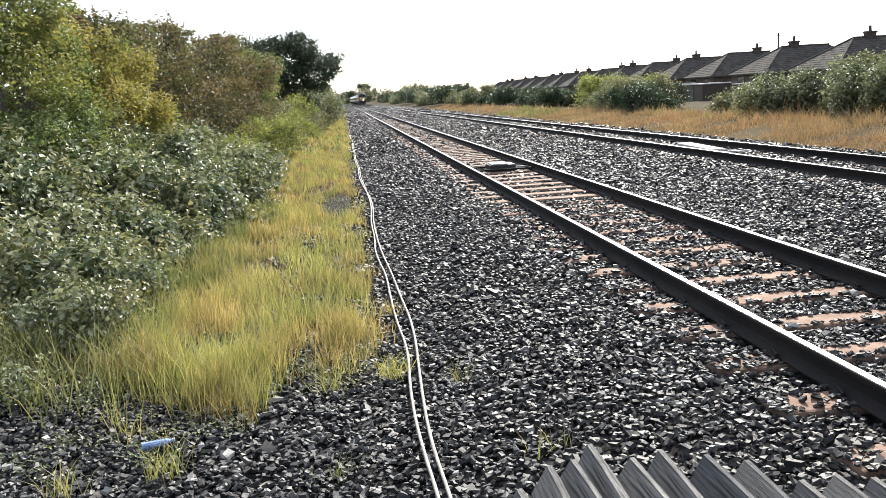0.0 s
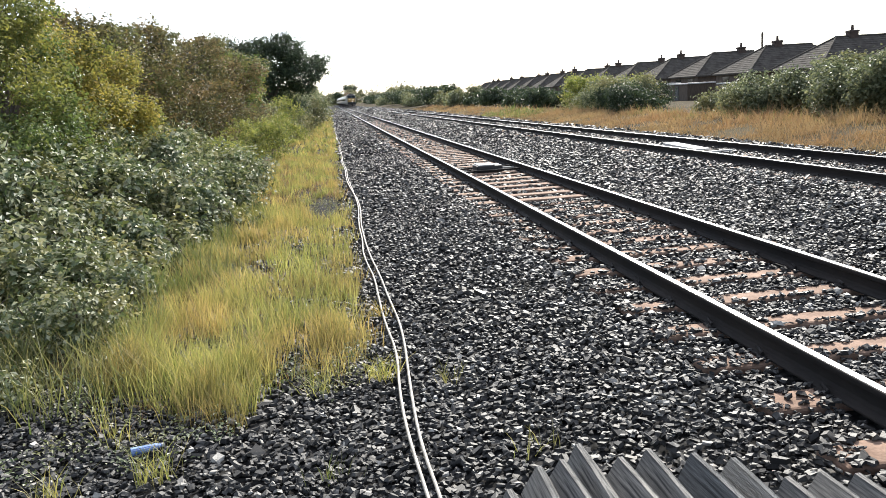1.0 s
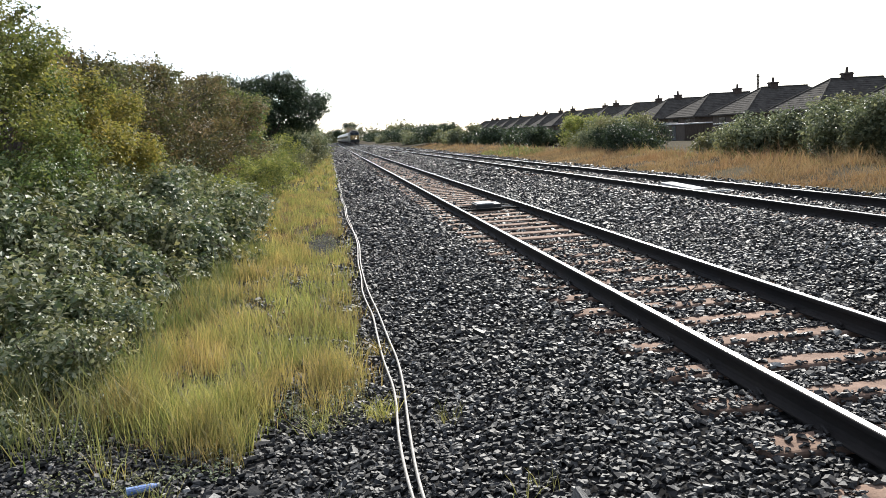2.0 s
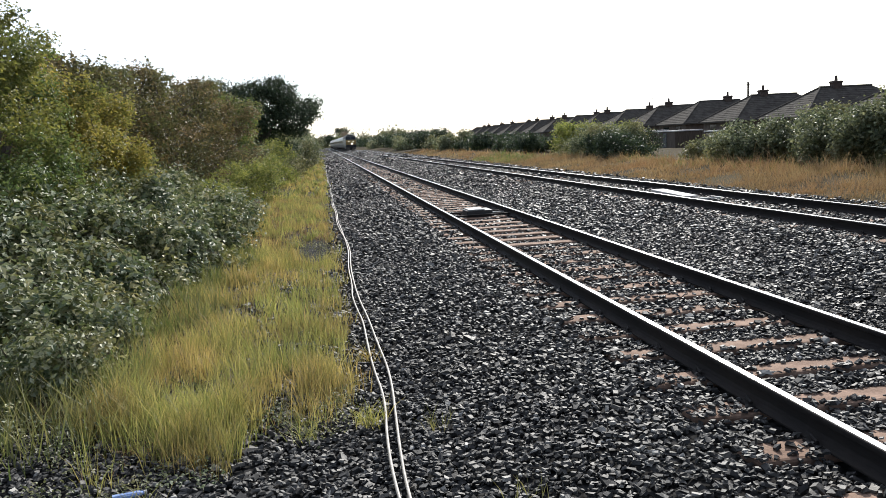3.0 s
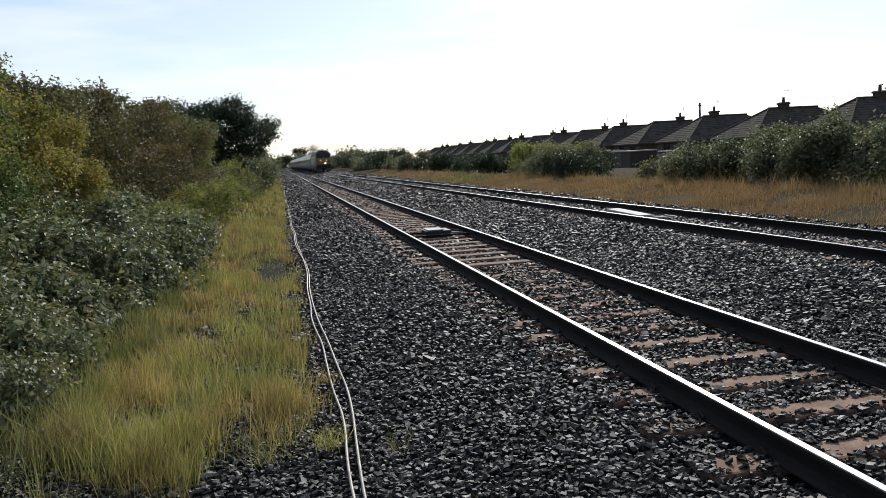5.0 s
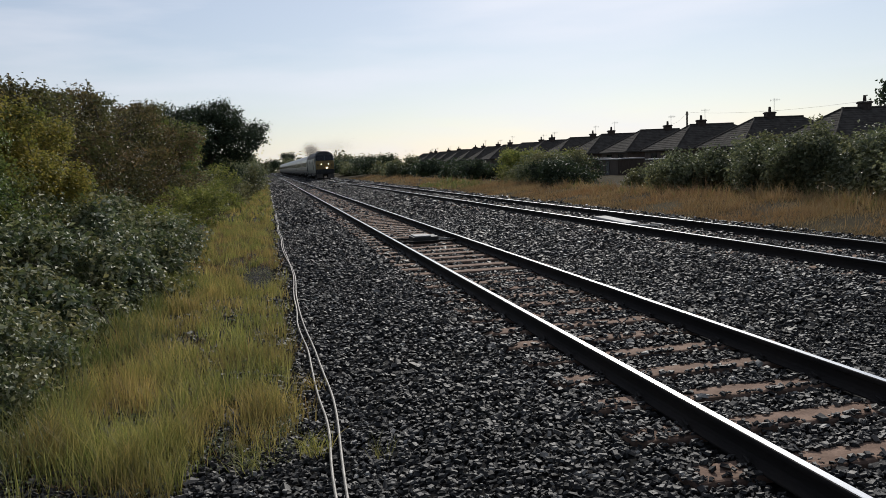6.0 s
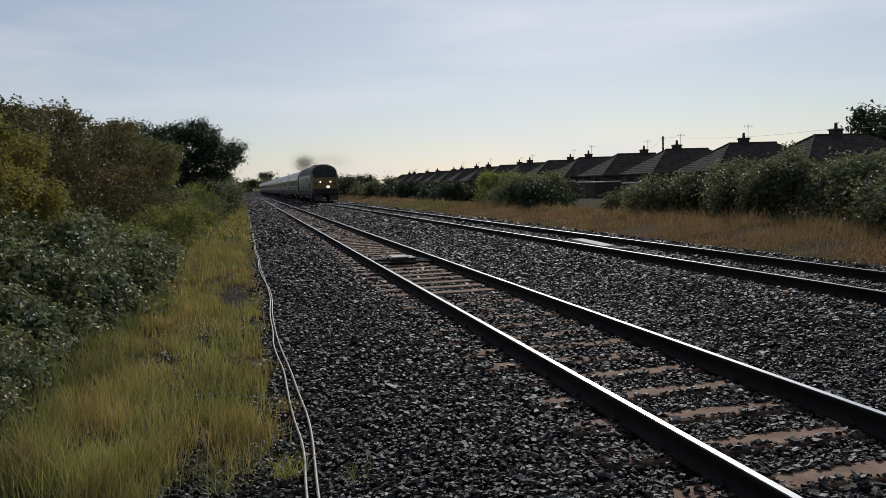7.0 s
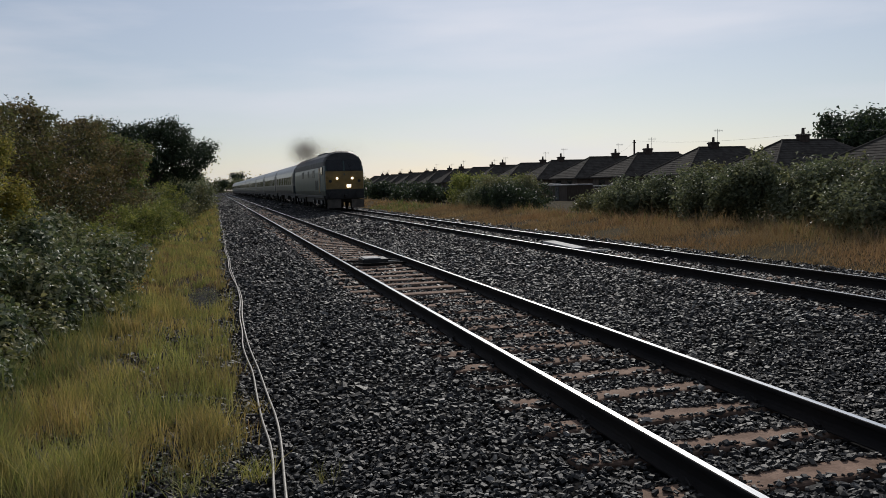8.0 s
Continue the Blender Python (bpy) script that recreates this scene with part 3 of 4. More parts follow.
bottle = thing("plastic_bottle", pose(-1.35, 4.93, -0.245, 0, 90, 20), "crushed pale blue plastic bottle lying on ballast", "bottle")
bm = tube((0, 0, -0.08), (0, 0, 0.06), 0.028, 0.026, 12)
add_tube(bm, (0, 0, 0.06), (0, 0, 0.1), 0.031, 0.013, 12)
for v in bm.verts:
    v.co.x *= 0.8 + 0.2 * math.sin(v.co.z * 60)
part("bottle_body", bm, M_BLUE, bottle)
part("bottle_cap", tube((0, 0, 0.101), (0, 0, 0.118), 0.015), M_PALE, bottle, "white screw cap")
# ---- verge on the near side ----
def strewn(n, x, y):
    return np.column_stack([rng.uniform(*x, n), rng.uniform(*y, n)])


def verge(name, n, x, y, height, width, mat, label, lean=0.35, tuft=0.7, spread_by=0.09):
    """Grass in tufts over a stretch of verge, with the bare patches left open."""
    P = strewn(n, x, y)
    c = strewn(max(8, n // 45), x, y)
    tall = rng.uniform(0.35, 1.0, len(c)) + 0.45 * (rng.random(len(c)) < 0.15)
    k = rng.integers(0, len(c), n)
    spread_by = (spread_by * rng.uniform(0.6, 1.5, len(c)))[k][:, None] * np.ones((1, 2))
    tufted = rng.random(n) < tuft
    P[tufted] = c[k[tufted]] + rng.normal(0, 1, (tufted.sum(), 2)) * spread_by[tufted]
    h = height * np.where(tufted, tall[k], 0.55)
    X, Y = P[:, 0], P[:, 1]
    ok = (X > x[0] - 0.1) & (X < x[1] + 0.12 * np.sin(Y * 2.1) + 0.06)
    ok &= ~(((X + 0.25) / 0.5) ** 2 + ((Y - 16.2) / 1.9) ** 2 < rng.uniform(0.5, 1.1, n))
    ok &= ~((np.abs(X + 0.52 - 0.1 * (Y - 6.4)) < 0.1 + 0.05 * np.sin(Y * 8) + rng.normal(0, 0.05, n)) & (Y < 7.4))
    ok &= (np.sin(X * 5.1 + 2 * np.sin(Y * 2.3)) + np.sin(Y * 3.7 + X * 2) + rng.normal(0, 0.45, n) > -1.15) | (Y > 14)
    edge = 5.0 + np.interp(X, [-4, -2.2, -1.75, -1.2, -0.8, -0.3, 0.2], [0.9, 0.7, 0.4, 0.2, 0.35, 1.0, 1.35]) + 0.2 * np.sin(X * 9)
    ok &= Y > edge + np.abs(rng.normal(0, 0.28, n)) - 0.1
    P, h = P[ok], h[ok]
    return tagged(new(name, blades(name, P, ground_z(P[:, 0]) - 0.03, h, width, mat, lean)), label, "grass", kind="stuff")


GOLD = "tall golden-green seeding grass along the ballast edge"
verge("verge_grass", 17000, (-2.0, 0.12), (4.9, 9), 0.4, 0.0052, G_GOLD, GOLD, 0.4, 0.82, 0.08)
verge("verge_grass", 15000, (-2.1, 0.12), (9, 16), 0.32, 0.0085, G_GOLD, GOLD, 0.35, 0.8, 0.1)
verge("verge_grass", 12000, (-2.4, 0.15), (16, 34), 0.28, 0.012, G_GOLD, GOLD)
verge("verge_grass", 10000, (-2.4, 0.15), (34, 110), 0.34, 0.035, G_GOLD, GOLD)
THATCH = "short orange-brown dead grass between the tufts"
verge("dead_grass", 13000, (-2.0, 0.14), (4.9, 12), 0.15, 0.006, G_THATCH, THATCH, 0.9, 0.5, 0.12)
verge("dead_grass", 12000, (-2.2, 0.14), (12, 34), 0.14, 0.013, G_THATCH, THATCH, 0.9, 0.5, 0.15)
verge("green_grass", 4200, (-3.9, -1.75), (5.4, 9.8), 0.62, 0.0095, G_GREEN, "long green grass at the foot of the brambles", 0.5, 0.8, 0.1)
verge("green_grass", 4000, (-2.4, -1.3), (9.5, 17), 0.4, 0.01, G_GREEN, "long green grass at the foot of the brambles", 0.5)
for x, y, n, h in ((0.62, 5.5, 26, .2), (0.2, 5.85, 90, .22), (-0.3, 5.7, 40, .2), (-1.2, 4.55, 50, .28), (-1.75, 4.4, 40, .25), (0.9, 4.1, 18, .14), (-0.2, 4.3, 20, .16), (0.25, 7.6, 60, .2)):
    P = np.array([x, y]) + rng.normal(0, 0.06, (n, 2))
    tagged(new("weed_tuft", blades("weed_tuft", P, ground_z(P[:, 0]), h, 0.006, G_GREEN if n < 30 else G_GOLD, 0.7)), "small straggling weed tuft growing through the ballast", "weed", "weeds", "stuff")

# the fullest tufts at the front of the verge
for x, y, n, h, r in ((-1.15, 6.0, 420, .46, .17), (-1.5, 6.3, 260, .42, .13), (-0.85, 6.35, 300, .36, .14), (-0.2, 6.9, 260, .36, .13), (-1.75, 6.6, 200, .5, .1), (-0.9, 5.75, 160, .2, .12)):
    P = np.array([x, y]) + rng.normal(0, 1, (n, 2)) * r
    tagged(new("grass_tuft", blades("grass_tuft", P, ground_z(P[:, 0]) - 0.02, h, 0.0065, G_GOLD, 0.45)), "full yellow-green grass tuft at the ballast edge", "grass", "grass tufts", "stuff")

# small leafy weeds in front of the grass
for n, x, y, h in ((1500, (-3.2, -1.8), (5.6, 6.8), 0.16), (900, (-1.0, 0.1), (5.6, 6.8), 0.1), (700, (-2.4, -0.9), (4.7, 5.6), 0.07), (900, (-0.9, 0.1), (15, 17.6), 0.12)):
    c = strewn(n // 26, x, y)
    k = rng.integers(0, len(c), n)
    P = c[k] + rng.normal(0, 0.07, (n, 2))
    P = np.column_stack([P, ground_z(P[:, 0]) + rng.uniform(0, h, n)])
    tagged(new("low_weeds", leaf_mesh("low_weeds", P, unit(rng.normal(size=P.shape) * .5 + np.array([0, 0, 1.0])), 0.032, 0.018, L_BRAMBLE)), "low leafy green weeds at the grass edge", "weed", "weeds", "stuff")

# ---- brambles, shrubs and trees on the near side ----
random.seed(3)
for x0, y0, y1, n, leaf in ((-3.5, 6.6, 9.0, 8000, 0.075), (-2.35, 8.8, 11.2, 19000, 0.095), (-1.95, 10.9, 13.6, 20000, 0.1), (-1.5, 13.2, 17, 20000, 0.105), (-1.75, 16.5, 22, 16000, 0.115), (-2.0, 21.5, 28, 11000, 0.13)):
    L = y1 - y0
    cl = []
    for q in range(17):
        u = (q + random.random()) / 17
        s = random.uniform(.3, .72)
        cl.append((-0.3 - 2.9 * u, random.uniform(0, L), 0.1 + 1.25 * u + random.uniform(-.25, .3), s, s * random.uniform(1, 1.3), s * .8))
    bush("bramble_thicket", "dense bramble thicket with glossy grey-green leaves on the verge", "bramble", (x0, y0, -0.3), cl, n, leaf, L_BRAMBLE, 0.008, 14, "brambles", 0.35)

bush("bramble_thicket", "low leafy bramble growth at the end of the verge", "bramble", (-2.75, 6.0, -0.3), spread(12, (-1.0, 0.5), (-0.1, 1.0), (0.04, 0.26), 0.24), 5000, 0.055, L_BRAMBLE, 0.006, 14, "brambles", 0.35)
bush("bramble_thicket", "low bramble shoots among long grass on the verge", "bramble", (-2.3, 6.9, -0.3), spread(14, (-1.5, 0.1), (0, 2.3), (0.05, 0.42), 0.3), 9000, 0.06, L_BRAMBLE, 0.006, 20, "brambles", 0.35)

random.seed(5)
bush("shrub", "tall yellow-green sunlit shrub behind the brambles", "shrub", (-4.8, 17.2, -0.25),
     [(0.1, 0, 2.4, .6, .9, .6), (0.3, 1.0, 2.75, .55, .9, .55), (-.1, -1.0, 2.9, .55, .9, .5), (.5, .5, 1.9, .6, .9, .55), (.1, -.5, 3.2, .45, .7, .4), (.4, -1.2, 2.2, .55, .8, .5), (.6, 1.4, 1.5, .5, .8, .5), (-.4, -1.4, 3.5, .4, .6, .35)], 22000, 0.07, L_YELLOW, 0.07, 14)
bush("shrub", "tall green shrub with yellowing shoots behind the brambles", "shrub", (-5.3, 13.8, -0.25),
     [(0, 0, 3.3, .7, 1.1, .7), (.3, .9, 3.8, .6, .9, .55), (.4, -.8, 2.9, .6, .9, .7), (.5, 1.1, 2.9, .6, .9, .6), (.9, -.3, 2.0, .6, 1, .6), (.7, .9, 2.1, .5, .8, .5), (.2, -.2, 4.1, .5, .8, .45), (-.5, .5, 4.2, .5, .9, .5), (.8, -1.2, 1.5, .6, .9, .5), (1.0, .5, 1.4, .5, .9, .45), (.2, -.6, 1.2, .8, 1.2, .8), (-.3, .9, 1.6, .8, 1.2, .9), (.4, 1.6, .9, .7, 1, .6)], 36000, 0.068, L_GREEN, 0.09, 25)
for x, y, h, n in ((-7.2, 17.6, 4.0, 26000), (-6.0, 21.6, 4.5, 42000), (-5.7, 27.2, 4.75, 42000), (-5.2, 34.0, 5.0, 40000)):
    bush("hawthorn", "brownish-green twiggy hawthorn with ragged crown", "tree", (x, y, -0.25),
         spread(26, (-1.4, 1.5), (-3, 3), (0.6, h - 0.9), 0.95, 0.8) + spread(10, (-.9, .9), (-2.8, 2.8), (h - 0.9, h - 0.35), 0.6, 0.6), int(n * .8), 0.105, L_HAW, 0.14, 170, "hawthorns", 0.4)
bush("oak_tree", "dark green spreading tree with gaps in its crown", "tree", (-3.7, 55, -0.25),
     [(0, 0, 4.8, 1.7, 2, 1.3), (1.8, 0, 4.9, 1.25, 1.5, 1), (-1.8, 0, 4.7, 1.6, 2, 1.3), (3.0, 0, 4.1, 0.85, 1.2, .65), (.8, 0, 5.8, 1.15, 1.5, .75), (-.9, .6, 5.7, 1.1, 1.4, .7), (-3.2, 1, 4.2, 1.5, 2, 1.3), (0.6, 0.5, 3.6, 1.3, 1.4, .9), (2.2, .6, 3.2, .8, 1, .5), (-2, 1, 2.8, 1.4, 1.6, 1.1), (-.6, .8, 2.2, 1.3, 1.4, 1.1), (.9, .9, 1.6, 1, 1.2, .8), (-2.4, .6, 1.4, 1.3, 1.4, 1.1), (3.2, .5, 4.8, .65, .8, .55), (-4.2, 1, 4.9, 1.3, 1.8, 1.1), (-2.9, .5, 5.6, 1.1, 1.5, .8)], 54000, 0.15, L_DARK, 0.22, 30, inner=0.2)
for x, y, s, n, m, leaf in ((-3.6, 24.2, 0.95, 9000, L_LIME, .075), (-3.1, 31.5, 1.05, 9000, L_LIME, .085), (-4.3, 20.5, .8, 7000, L_LIME, .075), (-3.0, 40, 1.0, 7000, L_LIME, .1), (-3.3, 48, 1.6, 8000, L_LIME, .11), (-4.2, 46, 1.5, 6000, L_SCRUB, .15), (-2.4, 54, 1.2, 6000, L_SCRUB, .15), (-2.0, 62, 1.5, 7000, L_SCRUB, .17), (-1.7, 72, 1.6, 6000, L_SCRUB, .2), (-5.2, 40, 1.6, 6000, L_HAW, .14)):
    bush("shrub", "low rounded green shrub at the edge of the grass", "shrub", (x, y, -0.28),
         spread(9, (-.7 * s, .6 * s), (-1.5 * s, 1.5 * s), (0.35 * s, 1.15 * s), 0.65 * s), n, leaf, m, 0.03, 6, "low shrubs")
bush("tree", "bright green tree crown between hawthorn and dark tree", "tree", (-5.8, 45, -0.25),
     spread(14, (-1.2, 1.8), (-2, 2), (1.6, 4.9), 1.1, 0.8), 24000, 0.13, L_GREEN, 0.15, 15)
for x, y, h in ((-3.5, 86, 3.4), (-4, 100, 4), (-4.2, 118, 4.5), (-4, 140, 4), (-4.5, 170, 5), (-5, 215, 6), (-5, 280, 6)):
    bush("tree", "distant green trackside tree", "tree", (x, y, -0.25), spread(10, (-2.2, 2), (-7, 7), (0.8, h - .8), 1.5), 5000, 0.3, L_SCRUB, 0.15, 0, "distant trees")

# ---- verge and scrub on the far side ----
def dry_grass(n, x, y, height, width, mat, label):
    P = strewn(n, x, y)
    c = strewn(max(8, n // 40), x, y)
    k = rng.integers(0, len(c), n)
    t = rng.random(n) < 0.5
    P[t] = c[k[t]] + rng.normal(0, 0.1, (t.sum(), 2))
    P = P[P[:, 0] > x[0] + 0.25 * np.sin(P[:, 1] * 1.1)]
    P = P[np.sin(P[:, 0] * 2.3 + np.sin(P[:, 1] * 0.8) * 2) + np.sin(P[:, 1] * 1.7) + rng.normal(0, 0.8, len(P)) > -1.0]
    h = height * (0.25 + 0.7 * np.clip((P[:, 0] - x[0]) / 2.8, 0, 1)) * rng.choice([0.4, 0.7, 1.0, 1.6], len(P), p=[0.3, 0.35, 0.25, 0.1])
    return tagged(new("dry_grass", blades("dry_grass", P, ground_z(P[:, 0]) - 0.05, h, width, mat, 0.65)), label, "grass", kind="stuff")


DRY = "tall dry straw-coloured grass beside the far track"
dry_grass(20000, (10.2, 13.6), (9, 22), 0.32, 0.009, G_DRY, DRY)
dry_grass(20000, (10.2, 13.6), (22, 45), 0.3, 0.016, G_DRY, DRY)
dry_grass(16000, (10.1, 13.8), (8, 24), 0.14, 0.014, G_THATCH, "short orange-brown dead grass beside the far track")
dry_grass(12000, (10.1, 13.8), (24, 50), 0.16, 0.024, G_THATCH, "short orange-brown dead grass beside the far track")
dry_grass(900, (12.4, 14.0), (10, 26), 0.85, 0.012, G_DRY, "tall pale seeding grass stems before the scrub hedge")
dry_grass(12000, (10.3, 13.4), (45, 110), 0.3, 0.04, G_DRY, DRY)
dry_grass(2500, (12.3, 13.9), (10, 34), 0.65, 0.014, G_GREEN, "tall grey-green weeds before the scrub hedge")
dry_grass(3000, (10.6, 13.0), (46, 58), 0.35, 0.06, G_GREEN, "bright green grass patch beside the far track")

random.seed(11)
SCRUB = "dense grey-green scrub bush on the far bank"
for x, y, rx, ry, h, n, leaf, m in (
        (15.6, 11.5, 1.8, 2.2, 2.05, 13000, .135, L_SCRUB), (16.2, 15.2, 2.0, 2.2, 1.95, 15000, .14, L_SCRUB), (16.4, 19.2, 2.0, 2.3, 2.15, 15000, .145, L_SCRUB),
        (15.8, 13.4, 1.7, 1.8, 1.8, 8000, .135, L_SCRUB), (16.2, 17.3, 1.8, 1.8, 1.85, 8000, .14, L_SCRUB), (16.3, 21.3, 1.8, 1.8, 1.85, 8000, .145, L_SCRUB), (16.2, 25.4, 1.7, 1.8, 1.6, 7000, .145, L_SCRUB), (16.6, 29.6, 1.5, 1.8, 1.05, 6000, .14, L_SCRUB),
        (16.5, 23.4, 1.9, 2.2, 2.0, 12000, .15, L_SCRUB), (16.2, 27.3, 1.6, 2.0, 1.4, 9000, .15, L_SCRUB), (17.2, 32, 1.5, 2.4, 0.95, 6000, .13, L_SCRUB),
        (15.4, 37.5, 1.6, 2.2, 1.6, 8000, .14, L_DARK), (16.2, 42.5, 2.0, 3, 2.15, 10000, .15, L_SCRUB), (16.2, 49, 2.0, 3.5, 2.0, 9000, .17, L_LIME),
        (15.6, 57, 2.2, 4, 2.0, 8000, .2, L_DARK), (15.6, 66, 2.2, 4.5, 2.1, 8000, .22, L_DARK), (15.4, 77, 2.2, 5, 2.1, 7000, .26, L_DARK),
        (15.0, 92, 2.4, 7, 2.4, 6000, .32, L_SCRUB), (14.5, 110, 2.4, 8, 2.4, 5000, .38, L_DARK), (14.5, 132, 2.4, 9, 2.8, 5000, .42, L_SCRUB), (14.8, 165, 3, 14, 3.0, 5000, .5, L_DARK), (16.5, 215, 4, 22, 2.8, 5000, .6, L_SCRUB), (18, 300, 5, 40, 2.8, 5000, .8, L_DARK)):
    random.seed(int(y * 10))
    far = y > 45
    h, x = h + (random.uniform(-0.8, 0.0) if far else -0.28), x + (1.2 if far else -0.2)
    n, leaf = int(n * 1.5), leaf * 0.78
    cl = spread(12, (-rx * 1.25, rx * .6), (-ry * .85, ry * .85), (0.2, max(0.4, h - 0.5)), 0.8 * min(1.0 + (h - 2) * .4, 1.8), 0.78)
    cl = [(a, b, min(c, h - f), d, max(e, ry * .2), f) for a, b, c, d, e, f in cl]
    bush("scrub_bush", SCRUB, "bush", (x, y, float(ground_z(x)) - 0.05), cl, n, leaf, m, 0.04, 0, "scrub hedge", 0.3)
bush("tree", "tall dark garden tree behind the bungalow roofs", "tree", (60.5, 62, -0.2),
     spread(14, (-3, 4), (-3, 3), (3.8, 6.7), 1.6, 0.75) + [(5, -3, 5.2, 2, 2, 1.5)], 18000, 0.4, L_DARK, 0.3, 20)
bush("tree", "distant tree standing behind the approaching train", "tree", (12, 575, 0), spread(9, (-1, 6), (-6, 6), (3, 11.5), 2.4) + spread(6, (-7, 3), (-6, 6), (2, 7), 2.4), 7000, 0.9, L_DARK, 0.4, 0)
for x, y in ((-16, 420), (2, 640), (26, 520), (44, 460), (-40, 520), (70, 600)):
    bush("tree", "hazy distant tree on the horizon", "tree", (x, y, -0.2), spread(12, (-14, 14), (-8, 8), (1, 6), 4), 3500, 1.6, L_SCRUB, 0.4, 0, "horizon trees")


# ---- bungalows ----
def bungalow(y, cx, label, aerial, group="bungalows"):
    """A hipped bungalow, its ridge across the line; origin below the ridge's track end."""
    ob = thing("bungalow", pose(47.5, y, -0.2), label, "house", group)
    X0, X1, W, EZ, RZ = -4.2, 9.6, 4.3, 2.45, 5.1
    walls = bmesh.new()
    for x0, x1, y0, y1 in ((X0 + .4, X0 + .65, -W + .4, W - .4), (X1 - .65, X1 - .4, -W + .4, W - .4), (X0 + .65, X1 - .65, -W + .4, -W + .65), (X0 + .65, X1 - .65, W - .65, W - .4)):
        add_box(walls, x0, x1, y0, y1, -0.1, EZ)
    part("wall", walls, M_RENDER, ob)
    bm = bmesh.new()
    e = [bm.verts.new(p) for p in ((X0, -W, EZ), (X1, -W, EZ), (X1, W, EZ), (X0, W, EZ))]
    lo = [bm.verts.new((v.co.x, v.co.y, EZ - 0.16)) for v in e]
    r = [bm.verts.new((0, 0, RZ)), bm.verts.new((5.3, 0, RZ))]
    bm.faces.new((e[0], e[1], r[1], r[0])), bm.faces.new((e[2], e[3], r[0], r[1]))
    bm.faces.new((e[3], e[0], r[0])), bm.faces.new((e[1], e[2], r[1])), bm.faces.new(lo[::-1])
    for i in range(4):
        bm.faces.new((lo[i], lo[(i + 1) % 4], e[(i + 1) % 4], e[i]))
    roof = part("roof", bm, M_ROOF, ob)
    # courses of tile as proud battens on the two faces that show
    for k in range(1, 13):
        f = k / 13
        z = EZ + (RZ - EZ) * f
        xa, ya = X0 * (1 - f), W * (1 - f)
        xb = X1 + (5.3 - X1) * f
        c = bmesh.new()
        add_box(c, xa - 0.03, xa + 0.12, -ya, ya, z - 0.02, z + 0.008)
        add_box(c, xa, xb, -ya - 0.03, -ya + 0.12, z - 0.02, z + 0.008)
        part("tile_course", c, M_ROOF, ob)
    rt = tube((-0.1, 0, RZ + .02), (5.4, 0, RZ + .02), 0.1)
    for s in (-1, 1):
        add_tube(rt, (0, 0, RZ + .02), (X0, s * W, EZ + .02), 0.09, 0.09, 6)
    part("ridge_tiles", rt, M_ROOF, ob)
    st = box(cx - 0.45, cx + 0.45, -0.32, 0.32, RZ - 0.9, RZ + 0.55, 0.02)
    add_box(st, cx - 0.52, cx + 0.52, -0.39, 0.39, RZ + 0.35, RZ + 0.5, 0.02)
    part("chimney", st, M_BRICK, ob)
    part("chimney_pot", tube((cx, 0, RZ + .55), (cx, 0, RZ + 1.05), .15, .12, 10), M_BRICK, ob)
    for yy in (-1.8, 1.6):
        part("window", box(X0 + .36, X0 + .44, yy - .7, yy + .7, 1.0, 2.1), M_GLASS, ob)
    if aerial:
        a = tube((cx + .5, 0, RZ), (cx + .5, 0, RZ + aerial), 0.02)
        add_tube(a, (cx + .2, .25, RZ + aerial - .2), (cx + 1.0, -.25, RZ + aerial - .2), 0.012, 0.012, 5)
        for q in range(7):
            xq = cx + .25 + q * .11
            add_tube(a, (xq, .22 - q * .07, RZ + aerial - .34), (xq, .22 - q * .07, RZ + aerial - .06), 0.008, 0.008, 4)
        part("tv_aerial", a, M_ALU, ob)
    return ob


CX = {-1: 2.2, 0: 2.1, 1: 1.6, 2: 1.3, 3: 3.7}
for k in range(-2, 16):
    bungalow(59.2 + 12.4 * k, CX.get(k, random.choice((1.4, 2.5, 3.8))), "brown tiled hipped bungalow with brick chimney behind the scrub", 1.9 if k == 1 else random.choice((0, 1.5, 1.8)))

pole = thing("telegraph_pole", pose(56, 100, -0.2), "dark wooden telegraph pole beyond the bungalows", "pole")
part("pole", tube((0, 0, 0), (0, 0, 7.5), 0.16, 0.12, 8), M_WOOD, pole)
part("step_bracket", box(-.25, .25, -.03, .03, 7.1, 7.2), M_RUST, pole)
for (ax, ay, az), (bx_, by_, bz) in (((56, 100, 7.2), (49, 59.6, 5.4)), ((56, 100, 7.2), (51, 96, 5.4)), ((49, 59.6, 5.4), (47, 30, 5.6))):
    cu = bpy.data.curves.new("overhead_wire", "CURVE")
    cu.dimensions, cu.bevel_depth = "3D", 0.009
    sp = cu.splines.new("POLY")
    sp.points.add(8)
    for i, p in enumerate(sp.points):
        t = i / 8
        p.co = (ax + (bx_ - ax) * t, ay + (by_ - ay) * t, az + (bz - az) * t - 1.6 * t * (1 - t), 1)
    cu.materials.append(M_BLACK)
    tagged(new("overhead_wire", cu), "thin dark overhead telephone wire between houses", "wire", "wires")

